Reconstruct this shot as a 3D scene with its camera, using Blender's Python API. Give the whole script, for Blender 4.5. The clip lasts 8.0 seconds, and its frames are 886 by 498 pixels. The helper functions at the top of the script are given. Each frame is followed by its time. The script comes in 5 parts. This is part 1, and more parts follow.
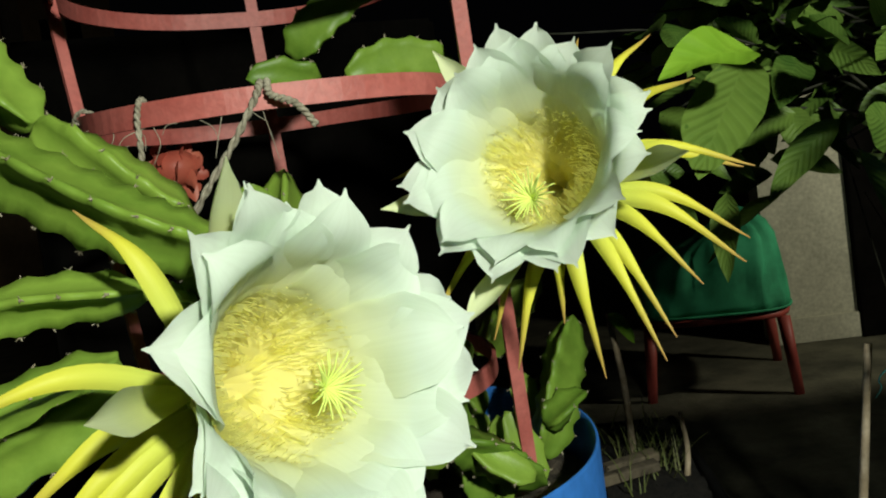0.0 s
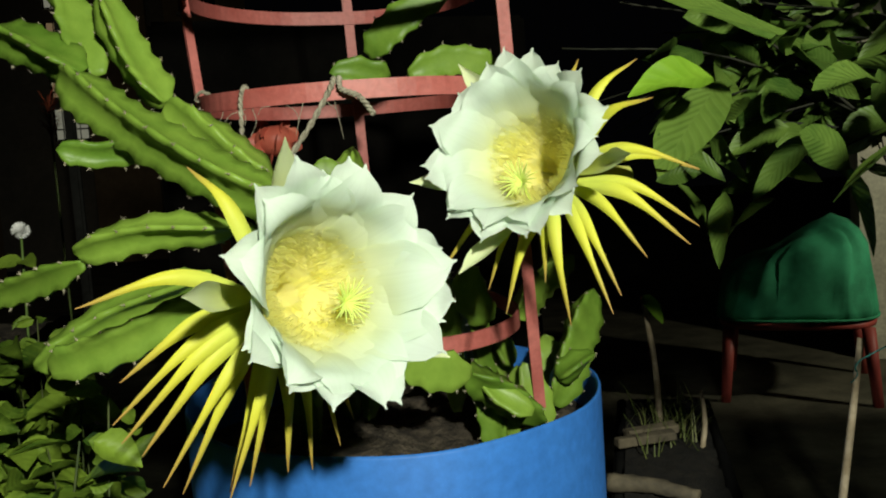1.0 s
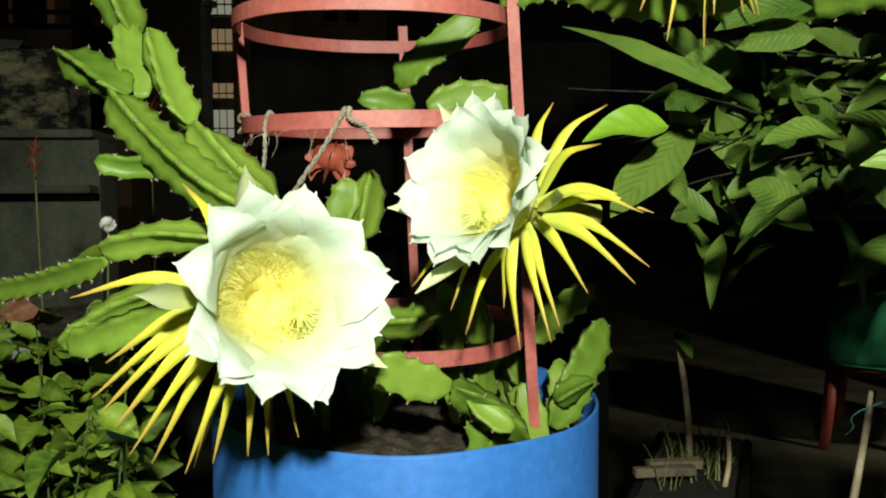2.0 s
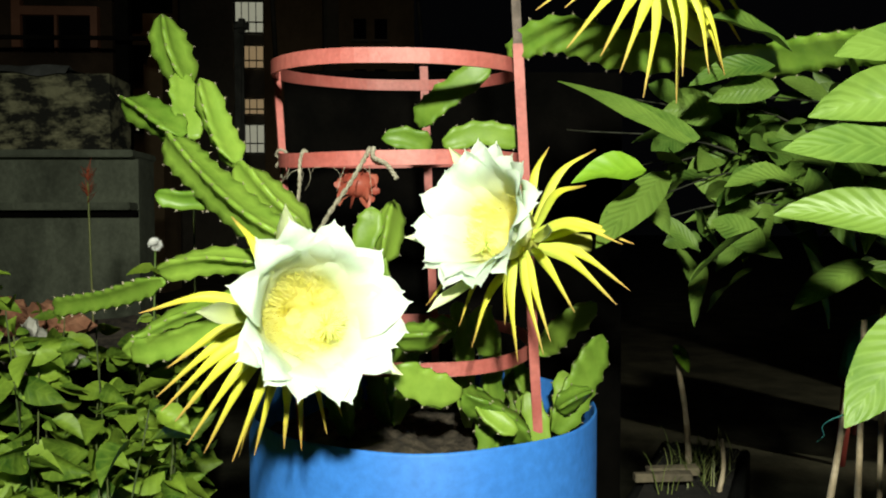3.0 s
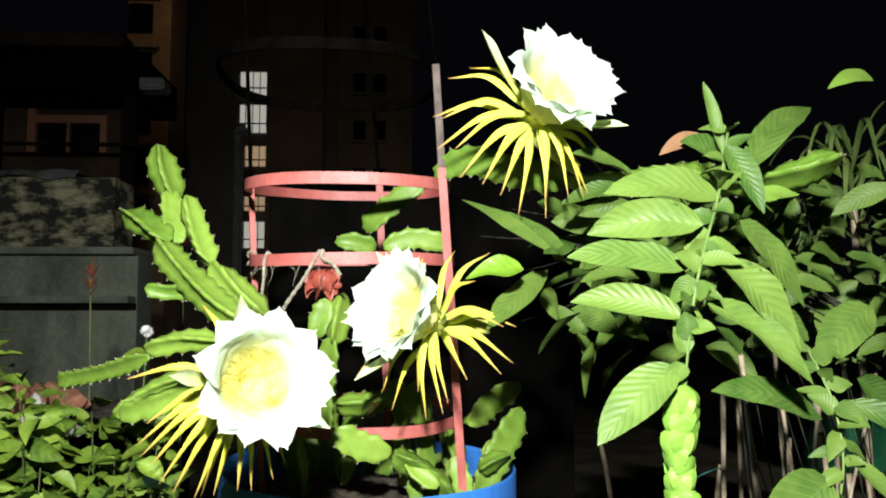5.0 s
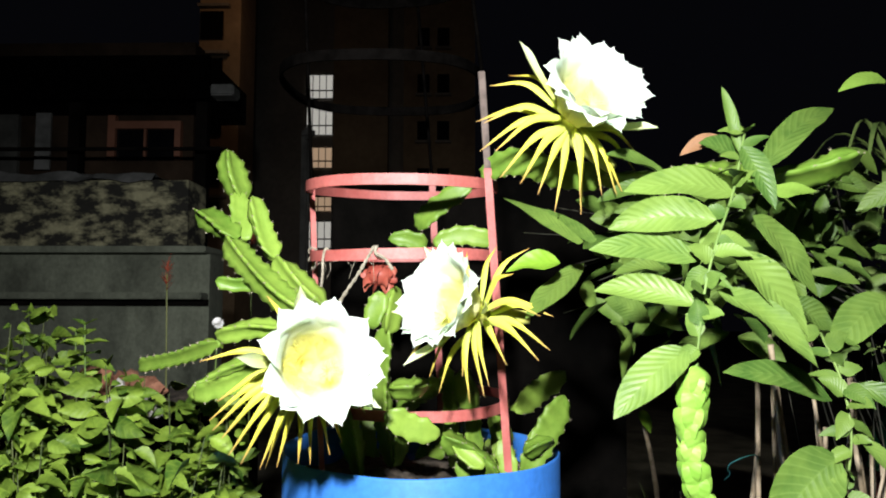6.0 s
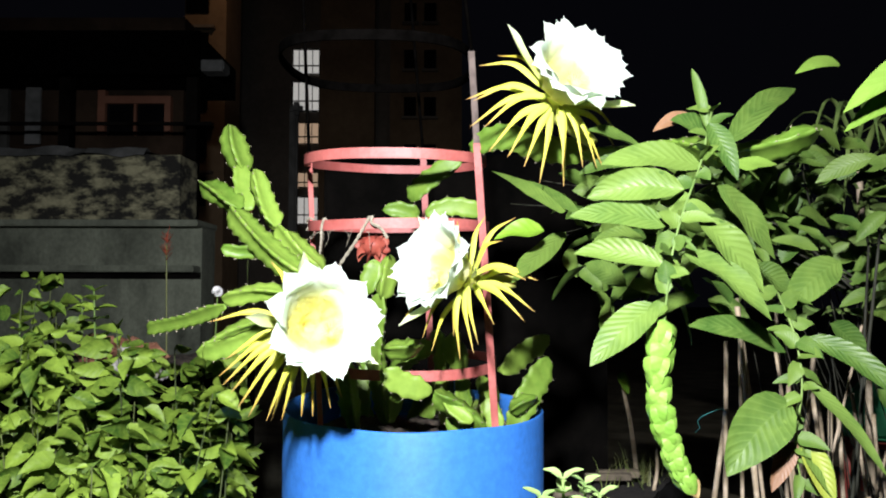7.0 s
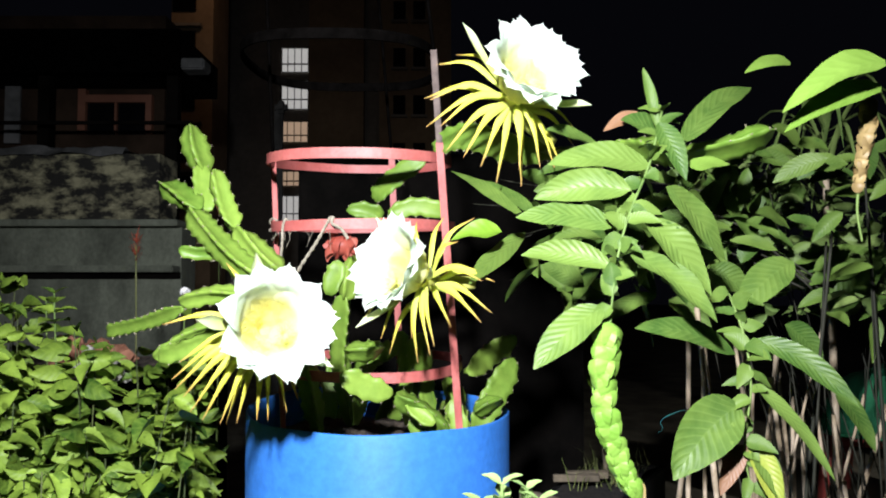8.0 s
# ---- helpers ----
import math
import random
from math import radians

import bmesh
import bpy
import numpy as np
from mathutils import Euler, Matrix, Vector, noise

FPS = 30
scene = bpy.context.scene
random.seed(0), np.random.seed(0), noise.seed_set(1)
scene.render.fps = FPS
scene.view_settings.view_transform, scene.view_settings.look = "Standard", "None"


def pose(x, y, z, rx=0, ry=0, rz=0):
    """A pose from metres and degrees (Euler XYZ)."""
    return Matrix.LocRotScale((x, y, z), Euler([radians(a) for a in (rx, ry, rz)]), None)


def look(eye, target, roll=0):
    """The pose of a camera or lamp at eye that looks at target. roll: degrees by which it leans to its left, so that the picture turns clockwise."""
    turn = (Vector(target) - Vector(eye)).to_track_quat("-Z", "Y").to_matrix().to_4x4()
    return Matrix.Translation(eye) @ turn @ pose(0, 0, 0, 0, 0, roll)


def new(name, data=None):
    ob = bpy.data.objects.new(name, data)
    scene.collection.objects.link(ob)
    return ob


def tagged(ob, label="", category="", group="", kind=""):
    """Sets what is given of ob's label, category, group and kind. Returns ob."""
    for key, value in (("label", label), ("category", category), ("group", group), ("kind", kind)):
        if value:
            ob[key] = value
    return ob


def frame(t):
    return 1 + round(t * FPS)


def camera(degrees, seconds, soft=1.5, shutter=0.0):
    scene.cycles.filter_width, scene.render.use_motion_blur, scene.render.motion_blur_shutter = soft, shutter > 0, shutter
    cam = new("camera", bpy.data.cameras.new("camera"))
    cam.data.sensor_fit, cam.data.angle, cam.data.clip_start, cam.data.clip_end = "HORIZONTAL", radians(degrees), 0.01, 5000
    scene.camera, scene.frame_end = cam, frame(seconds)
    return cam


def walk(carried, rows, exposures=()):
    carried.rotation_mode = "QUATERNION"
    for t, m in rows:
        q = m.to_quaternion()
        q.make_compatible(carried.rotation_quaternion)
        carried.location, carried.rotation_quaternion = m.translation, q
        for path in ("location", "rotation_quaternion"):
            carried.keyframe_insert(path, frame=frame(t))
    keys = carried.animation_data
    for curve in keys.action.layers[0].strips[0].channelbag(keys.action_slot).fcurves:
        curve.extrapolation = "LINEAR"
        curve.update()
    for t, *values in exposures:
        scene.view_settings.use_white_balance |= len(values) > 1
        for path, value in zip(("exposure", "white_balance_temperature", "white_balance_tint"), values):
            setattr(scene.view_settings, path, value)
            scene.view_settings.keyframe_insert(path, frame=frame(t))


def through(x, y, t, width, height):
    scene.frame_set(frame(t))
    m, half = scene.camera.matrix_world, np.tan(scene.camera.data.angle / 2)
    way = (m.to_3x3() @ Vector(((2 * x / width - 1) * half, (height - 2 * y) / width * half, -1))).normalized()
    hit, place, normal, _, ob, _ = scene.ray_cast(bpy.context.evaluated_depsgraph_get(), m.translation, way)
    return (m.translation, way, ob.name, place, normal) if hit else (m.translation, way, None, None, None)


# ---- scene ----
cam = camera(57.2, 8.0, soft=2.0)
PATH = [
    (0.0, (0.1672, 0.1071, 1.185), (-0.0367, 2.0918, 1.0456), -8.1),
    (0.5, (0.2161, 0.0327, 1.1683), (-0.136, 1.9964, 1.0271), -6.42),
    (1.0, (0.2719, -0.0631, 1.1718), (-0.1848, 1.8782, 1.0211), -4.06),
    (1.5, (0.3541, -0.0761, 1.1806), (-0.2646, 1.8203, 1.0362), -2.21),
    (1.7, (0.3965, -0.0769, 1.1779), (-0.2955, 1.7952, 1.0487), -1.08),
    (3.0, (0.5152, -0.2008, 1.2005), (-0.2987, 1.6247, 1.1275), -0.17),
    (3.5, (0.5389, -0.3062, 1.1921), (-0.1899, 1.5563, 1.1774), -0.16),
    (4.0, (0.5674, -0.3741, 1.2035), (-0.117, 1.5023, 1.3068), -0.35),
    (5.3, (0.7768, -0.4077, 1.1839), (-0.1079, 1.378, 1.3529), 0.17),
    (5.5, (0.797, -0.4213, 1.1811), (-0.1334, 1.341, 1.3491), 0.27),
    (6.0, (0.7978, -0.4689, 1.1753), (-0.1582, 1.2805, 1.3345), 0.16),
    (6.5, (0.811, -0.525, 1.1592), (-0.1437, 1.2281, 1.2837), 0.19),
    (7.0, (0.835, -0.56, 1.1544), (-0.0926, 1.209, 1.2562), 0.18),
    (7.5, (0.8512, -0.5517, 1.1584), (-0.0584, 1.2268, 1.2566), 0.13),
    (8.0, (0.8813, -0.5199, 1.1598), (-0.0291, 1.2582, 1.2575), 0.0),
]
EXPOSURES = [(0.0, -2.06, 6900, 6), (1.0, -1.95, 7100, 6), (1.5, -1.7, 7200, 5), (3.0, -1.20, 7200, 5), (4.0, -0.9, 6700, 10), (5.5, -0.62, 6400, 20), (8.0, -0.58, 6050, 26)]
walk(cam, [(t, look(eye, target, roll)) for t, eye, target, roll in PATH], EXPOSURES)

# ---- light: a night sky with a faint town glow, a hand torch beside the viewer, a street lamp by the flats, a shaded lamp over the back yard ----
world = bpy.data.worlds.new("night")
world.use_nodes = True
scene.world = world
world.node_tree.nodes["Background"].inputs["Color"].default_value = (0.55, 0.6, 0.8, 1)
world.node_tree.nodes["Background"].inputs["Strength"].default_value = 0.004

torch = bpy.data.lights.new("torch", "SPOT")
torch.energy, torch.color, torch.shadow_soft_size = 600, (0.95, 1.0, 0.92), 0.04
torch.spot_size, torch.spot_blend = radians(106), 1.0
new("torch", torch).matrix_world = look((0.78, -0.64, 1.70), (-0.04, 0.75, 0.93))
street = bpy.data.lights.new("street_light", "POINT")
street.energy, street.color, street.shadow_soft_size = 16, (1.0, 0.62, 0.32), 0.15
new("street_light", street).matrix_world = pose(-8.0, 9.0, 6.5)

yard = bpy.data.lights.new("yard_lamp", "SPOT")
yard.energy, yard.color, yard.shadow_soft_size = 240, (1.0, 0.97, 0.82), 0.05
yard.spot_size, yard.spot_blend = radians(75), 0.5
new("yard_lamp", yard).matrix_world = look((2.75, 3.35, 1.55), (1.5, 4.9, 0.75))


# ---- materials ----
def tree(name):
    m = bpy.data.materials.new(name)
    m.use_nodes = True
    t = m.node_tree
    return m, t, t.nodes["Principled BSDF"], t.nodes["Material Output"]


def node(t, kind, **values):
    n = t.nodes.new(kind)
    for key, value in values.items():
        n.inputs[key].default_value = value
    return n


def ramp(t, fac, *stops):
    """A colour ramp over fac: stops of (place, colour)."""
    n = t.nodes.new("ShaderNodeValToRGB")
    while len(n.color_ramp.elements) < len(stops):
        n.color_ramp.elements.new(0.5)
    for e, (p, c) in zip(n.color_ramp.elements, stops):
        e.position, e.color = p, (*c, 1)
    t.links.new(fac, n.inputs["Fac"])
    return n.outputs["Color"]


def noisy(t, scale, detail=4.0, rough=0.6, coord="Object"):
    c = t.nodes.new("ShaderNodeTexCoord")
    n = node(t, "ShaderNodeTexNoise", Scale=scale, Detail=detail, Roughness=rough)
    t.links.new(c.outputs[coord], n.inputs["Vector"])
    return n.outputs["Fac"]


def bumped(t, bsdf, height, strength, distance):
    b = node(t, "ShaderNodeBump", Strength=strength, Distance=distance)
    t.links.new(height, b.inputs["Height"])
    t.links.new(b.outputs["Normal"], bsdf.inputs["Normal"])
    return b


def mixed(t, fac, a, b, blend="MIX"):
    m = t.nodes.new("ShaderNodeMix")
    m.data_type, m.blend_type = "RGBA", blend
    for value, socket in ((fac, m.inputs[0]), (a, m.inputs[6]), (b, m.inputs[7])):
        if isinstance(value, bpy.types.NodeSocket):
            t.links.new(value, socket)
        else:
            socket.default_value = value if isinstance(value, float) else (*value, 1)
    return m.outputs[2]


def surface(name, dark, light, scale=20, rough=0.6, metal=0.0, bump=0.3, depth=0.002, fine=120, coord="Object", gloss=0.4):
    """Two tones in large patches, fine grain on top and relief from both."""
    m, t, b, _ = tree(name)
    big, small = noisy(t, scale, coord=coord), noisy(t, fine, coord=coord)
    tone = ramp(t, big, (0.35, dark), (0.65, light))
    grain = ramp(t, small, (0.3, (0.78, 0.78, 0.78)), (0.7, (1, 1, 1)))
    t.links.new(mixed(t, 1.0, tone, grain, "MULTIPLY"), b.inputs["Base Color"])
    b.inputs["Roughness"].default_value, b.inputs["Metallic"].default_value = rough, metal
    b.inputs["Specular IOR Level"].default_value = gloss
    bumped(t, b, small, bump, depth)
    return m


def foliage(name, dark, light, veins=0.0, rough=0.45, through=0.25, bands=11.0, vein_tone=1.35):
    """A leaf: base colour varied leaf by leaf and in blotches, light passing through, side veins as relief (from the leaf's own map)."""
    m, t, b, out = tree(name)
    info = t.nodes.new("ShaderNodeObjectInfo")
    isle = t.nodes.new("ShaderNodeNewGeometry")
    blotch = noisy(t, 30)
    add = node(t, "ShaderNodeMath")
    add.operation = "ADD"
    t.links.new(info.outputs["Random"], add.inputs[0])
    t.links.new(isle.outputs["Random Per Island"], add.inputs[1])
    fr = node(t, "ShaderNodeMath")
    fr.operation = "FRACT"
    t.links.new(add.outputs[0], fr.inputs[0])
    half = node(t, "ShaderNodeMath")
    half.operation = "MULTIPLY_ADD"
    half.inputs[1].default_value = 0.55
    t.links.new(fr.outputs[0], half.inputs[0])
    t.links.new(blotch, half.inputs[2])
    tone = ramp(t, half.outputs[0], (0.4, dark), (1.0, light))
    height = noisy(t, 220)
    if veins:
        uv = t.nodes.new("ShaderNodeTexCoord")
        sep = t.nodes.new("ShaderNodeSeparateXYZ")
        t.links.new(uv.outputs["UV"], sep.inputs[0])
        off = node(t, "ShaderNodeMath")
        off.operation, off.inputs[1].default_value = "SUBTRACT", 0.5
        t.links.new(sep.outputs["X"], off.inputs[0])
        side = node(t, "ShaderNodeMath")
        side.operation = "ABSOLUTE"
        t.links.new(off.outputs[0], side.inputs[0])
        slant = node(t, "ShaderNodeMath")
        slant.operation, slant.inputs[1].default_value = "MULTIPLY_ADD", -0.42
        t.links.new(side.outputs[0], slant.inputs[0])
        t.links.new(sep.outputs["Y"], slant.inputs[2])
        many = node(t, "ShaderNodeMath")
        many.operation, many.inputs[1].default_value = "MULTIPLY", bands * 6.2832
        t.links.new(slant.outputs[0], many.inputs[0])
        wave = node(t, "ShaderNodeMath")
        wave.operation = "COSINE"
        t.links.new(many.outputs[0], wave.inputs[0])
        mid = node(t, "ShaderNodeMapRange")
        mid.inputs["From Min"].default_value, mid.inputs["From Max"].default_value = 0.0, 0.03
        mid.inputs["To Min"].default_value, mid.inputs["To Max"].default_value = 1.0, 0.0
        t.links.new(side.outputs[0], mid.inputs["Value"])
        line = node(t, "ShaderNodeMapRange")
        line.inputs["From Min"].default_value, line.inputs["From Max"].default_value = 0.55, 1.0
        t.links.new(wave.outputs[0], line.inputs["Value"])
        both = node(t, "ShaderNodeMath")
        both.operation = "MAXIMUM"
        t.links.new(mid.outputs[0], both.inputs[0])
        t.links.new(line.outputs[0], both.inputs[1])
        pale = node(t, "ShaderNodeMath")
        pale.operation, pale.inputs[1].default_value = "MULTIPLY", veins * 0.5
        t.links.new(both.outputs[0], pale.inputs[0])
        tone = mixed(t, pale.outputs[0], tone, tuple(min(1, c * vein_tone + 0.02) for c in light))
        bumped(t, b, wave.outputs[0], 0.45 * veins, 0.002)
    else:
        bumped(t, b, height, 0.25, 0.001)
    t.links.new(tone, b.inputs["Base Color"])
    b.inputs["Roughness"].default_value = rough
    b.inputs["Specular IOR Level"].default_value = 0.28
    if through:
        tr = t.nodes.new("ShaderNodeBsdfTranslucent")
        t.links.new(tone, tr.inputs["Color"])
        mx = node(t, "ShaderNodeMixShader", Fac=through)
        t.links.new(b.outputs[0], mx.inputs[1])
        t.links.new(tr.outputs[0], mx.inputs[2])
        t.links.new(mx.outputs[0], out.inputs["Surface"])
    return m


def petal_material(name, base, tip, through=0.35, rough=0.5, swap=0.35, end=None):
    """A petal: its colour goes from base to tip along the petal's own map, with fine lengthwise streaks."""
    m, t, b, out = tree(name)
    uv = t.nodes.new("ShaderNodeTexCoord")
    sep = t.nodes.new("ShaderNodeSeparateXYZ")
    t.links.new(uv.outputs["UV"], sep.inputs[0])
    stops = [(0.0, base), (swap, base), (min(0.95, swap + 0.28), tuple(0.35 * a + 0.65 * c for a, c in zip(base, tip))), (min(0.97, swap + 0.45), tip)]
    tone = ramp(t, sep.outputs["Y"], *stops, *([(1.0, end)] if end else []))
    mp = t.nodes.new("ShaderNodeMapping")
    mp.inputs["Scale"].default_value = (26, 1.6, 1)
    t.links.new(uv.outputs["UV"], mp.inputs["Vector"])
    n = node(t, "ShaderNodeTexNoise", Scale=1.0, Detail=3.0)
    t.links.new(mp.outputs[0], n.inputs["Vector"])
    streak = ramp(t, n.outputs["Fac"], (0.3, (0.96, 0.96, 0.95)), (0.65, (1, 1, 1)))
    tone = mixed(t, 1.0, tone, streak, "MULTIPLY")
    t.links.new(tone, b.inputs["Base Color"])
    b.inputs["Roughness"].default_value = rough
    b.inputs["Specular IOR Level"].default_value = 0.25
    bumped(t, b, n.outputs["Fac"], 0.12, 0.0008)
    tr = t.nodes.new("ShaderNodeBsdfTranslucent")
    t.links.new(tone, tr.inputs["Color"])
    mx = node(t, "ShaderNodeMixShader", Fac=through)
    t.links.new(b.outputs[0], mx.inputs[1])
    t.links.new(tr.outputs[0], mx.inputs[2])
    t.links.new(mx.outputs[0], out.inputs["Surface"])
    return m


def glowing(name, colour, strength):
    m, t, b, out = tree(name)
    e = node(t, "ShaderNodeEmission", Color=(*colour, 1), Strength=strength)
    t.links.new(e.outputs[0], out.inputs["Surface"])
    return m


WHITE = petal_material("white_petal", (0.98, 0.94, 0.46), (0.89, 0.96, 0.89), through=0.6, swap=0.30)
PALE_PETAL = petal_material("pale_outer_petal", (0.72, 0.78, 0.24), (0.84, 0.90, 0.60), through=0.45, swap=0.3)
YELLOW = petal_material("yellow_sepal", (0.66, 0.74, 0.13), (0.72, 0.70, 0.07), through=0.2, swap=0.2, end=(0.45, 0.26, 0.08))
STAMEN = petal_material("stamen", (0.99, 0.97, 0.58), (0.99, 0.98, 0.72), through=0.85, swap=0.2)
STIGMA = petal_material("stigma", (0.66, 0.78, 0.20), (0.70, 0.82, 0.24), through=0.0)
TUBE = foliage("flower_tube", (0.34, 0.40, 0.07), (0.52, 0.52, 0.12), through=0.0)
CACTUS = foliage("cactus_stem", (0.095, 0.190, 0.022), (0.205, 0.325, 0.048), through=0.0, rough=0.42)
DULLRED = foliage("dull_red_spike", (0.16, 0.03, 0.02), (0.26, 0.06, 0.03), through=0.1)
SPINE = surface("spine", (0.26, 0.22, 0.14), (0.5, 0.45, 0.34), 200, 0.6)
SHRUB_LEAF = foliage("shrub_leaf", (0.038, 0.094, 0.015), (0.120, 0.200, 0.035), veins=0.42, rough=0.46, through=0.25)
PALE_HERB = foliage("pale_herb_leaf", (0.16, 0.27, 0.08), (0.26, 0.38, 0.13), veins=0.2, through=0.25, bands=5)
LIME_LEAF = foliage("lime_leaf", (0.15, 0.31, 0.022), (0.23, 0.40, 0.036), veins=0.25, through=0.3, bands=6)
FRESH_LEAF = foliage("fresh_leaf", (0.11, 0.21, 0.025), (0.17, 0.29, 0.045), veins=0.25, through=0.25, bands=8)
BROWN_LEAF = foliage("brown_leaf", (0.10, 0.05, 0.022), (0.19, 0.10, 0.05), veins=0.4, through=0.15)
YELLOW_LEAF = foliage("yellow_leaf", (0.22, 0.30, 0.04), (0.32, 0.36, 0.05), veins=0.3, through=0.3)
BRACT = foliage("bract", (0.15, 0.33, 0.035), (0.22, 0.41, 0.06), veins=0.2, through=0.35, bands=5)
DRY_BRACT = foliage("dry_bract", (0.20, 0.14, 0.055), (0.34, 0.25, 0.10), through=0.25)
DARKTWIG = foliage("dark_twig", (0.008, 0.010, 0.005), (0.02, 0.02, 0.012), through=0.0, rough=0.7)
HERB_TWIG = foliage("dull_herb_stalk", (0.03, 0.05, 0.015), (0.08, 0.10, 0.03), through=0.0, rough=0.7)
TWIG = foliage("green_twig", (0.06, 0.12, 0.025), (0.13, 0.20, 0.05), through=0.0, rough=0.6)
HERB_LEAF = foliage("herb_leaf", (0.032, 0.085, 0.010), (0.23, 0.35, 0.042), veins=0.25, through=0.3, bands=5, rough=0.5)
DARK_LEAF = foliage("dark_leaf", (0.06, 0.12, 0.028), (0.18, 0.26, 0.07), veins=0.4, through=0.2)
GRASS = foliage("grass_blade", (0.06, 0.10, 0.02), (0.16, 0.17, 0.06), through=0.2)
CANE = surface("dry_cane", (0.26, 0.20, 0.12), (0.50, 0.41, 0.29), 25, 0.75)
BLUE = surface("blue_drum_plastic", (0.035, 0.19, 0.62), (0.045, 0.23, 0.72), 5, 0.5, bump=0.05, depth=0.001, fine=60, gloss=0.25)
SOIL = surface("wet_soil", (0.016, 0.012, 0.008), (0.10, 0.078, 0.055), 40, 0.9, bump=1.0, depth=0.006, fine=160)
IRON = surface("rusted_iron", (0.07, 0.05, 0.04), (0.16, 0.12, 0.10), 30, 0.7, bump=0.5, fine=200)
# Near-black tone for the upper hoops, the roof fascia and the bed sides.
NEARBLACK = surface("near_black", (0.001, 0.0009, 0.0008), (0.0025, 0.0022, 0.002), 30, 1.0, fine=200, gloss=0.0)
OLDWOOD = surface("old_grey_wood", (0.07, 0.058, 0.04), (0.16, 0.13, 0.085), 25, 0.85, fine=140)
RUST = surface("red_painted_iron", (0.42, 0.10, 0.085), (0.52, 0.15, 0.13), 18, 0.5, bump=0.3, fine=150)
ROPE = surface("jute_rope", (0.26, 0.23, 0.17), (0.48, 0.44, 0.34), 140, 0.9, bump=0.9, fine=500)
FRUIT = foliage("dragon_fruit_skin", (0.38, 0.07, 0.05), (0.52, 0.14, 0.09), through=0.0)
CLOTH = surface("green_cloth", (0.022, 0.26, 0.12), (0.045, 0.44, 0.21), 6, 0.8, bump=0.5, fine=400)
STOOL = surface("red_plastic", (0.35, 0.06, 0.05), (0.45, 0.09, 0.07), 8, 0.5)


# ---- kit ----
def thing(name, label, category, at=(0, 0, 0), group="", kind=""):
    ob = new(name)
    ob.empty_display_size = 0.02
    ob.location = at
    return tagged(ob, label, category, group, kind)


def mesh_of(name, bm, material, smooth=True):
    me = bpy.data.meshes.new(name)
    bm.normal_update()
    bm.to_mesh(me)
    bm.free()
    me.materials.append(material)
    if smooth:
        me.polygons.foreach_set("use_smooth", [True] * len(me.polygons))
    return me


def part(name, bm, material, parent=None, label="", smooth=True, kind=""):
    """Links a bmesh, given in world coordinates, as one object under its thing."""
    ob = new(name, mesh_of(name, bm, material, smooth))
    if parent is not None:
        ob.parent = parent
        if parent.parent is None:
            ob.matrix_parent_inverse = Matrix.Translation(-parent.location)
    return tagged(ob, label, kind=kind)


def setting(name, bm, material, label, category, smooth=False):
    return tagged(part(name, bm, material, None, smooth=smooth), label, category, kind="structure")


def box(bm, lo, hi, bevel=0.0):
    m = Matrix.Translation([(a + b) / 2 for a, b in zip(lo, hi)]) @ Matrix.Diagonal((*[b - a for a, b in zip(lo, hi)], 1))
    r = bmesh.ops.create_cube(bm, size=1, matrix=m)
    if bevel:
        es = list({e for v in r["verts"] for e in v.link_edges})
        bmesh.ops.bevel(bm, geom=es, offset=bevel, segments=2, affect="EDGES")


def obox(bm, m, size, bevel=0.0):
    """A box of that size round the pose m."""
    r = bmesh.ops.create_cube(bm, size=1, matrix=m @ Matrix.Diagonal((*size, 1)))
    if bevel:
        es = list({e for v in r["verts"] for e in v.link_edges})
        bmesh.ops.bevel(bm, geom=es, offset=bevel, segments=1, affect="EDGES")


def spline(points, n):
    """n + 1 points on a smooth curve through the points given."""
    ps = [Vector(p) for p in points]
    ps = [2 * ps[0] - ps[1], *ps, 2 * ps[-1] - ps[-2]]
    out = []
    for i in range(n + 1):
        s = i / n * (len(ps) - 3)
        k = min(int(s), len(ps) - 4)
        f = s - k
        a, b, c, d = ps[k:k + 4]
        out.append(0.5 * (2 * b + (c - a) * f + (2 * a - 5 * b + 4 * c - d) * f * f + (3 * b - a - 3 * c + d) * f ** 3))
    return out


def frames(line, up=(0, 0, 1)):
    """Along a line: point, way, side, up."""
    out, u = [], Vector(up)
    for i, p in enumerate(line):
        w = (line[min(i + 1, len(line) - 1)] - line[max(i - 1, 0)]).normalized()
        s = w.cross(u)
        s = s.normalized() if s.length > 1e-4 else w.orthogonal().normalized()
        u = s.cross(w).normalized()
        out.append((p, w, s, u))
    return out


def tube(bm, line, radii, sides=7, cap=True, jitter=0.0):
    rings = []
    n = len(line) - 1
    for i, (p, w, s, u) in enumerate(frames(line)):
        r = radii[0] + (radii[-1] - radii[0]) * i / n if len(radii) == 2 else radii[i]
        rings.append([bm.verts.new(p + r * (1 + random.uniform(-jitter, jitter)) * (math.cos(a) * s + math.sin(a) * u)) for a in (2 * math.pi * k / sides for k in range(sides))])
    for a, b in zip(rings, rings[1:]):
        for k in range(sides):
            bm.faces.new((a[k], a[(k + 1) % sides], b[(k + 1) % sides], b[k]))
    if cap:
        bm.faces.new(rings[0][::-1])
        bm.faces.new(rings[-1])


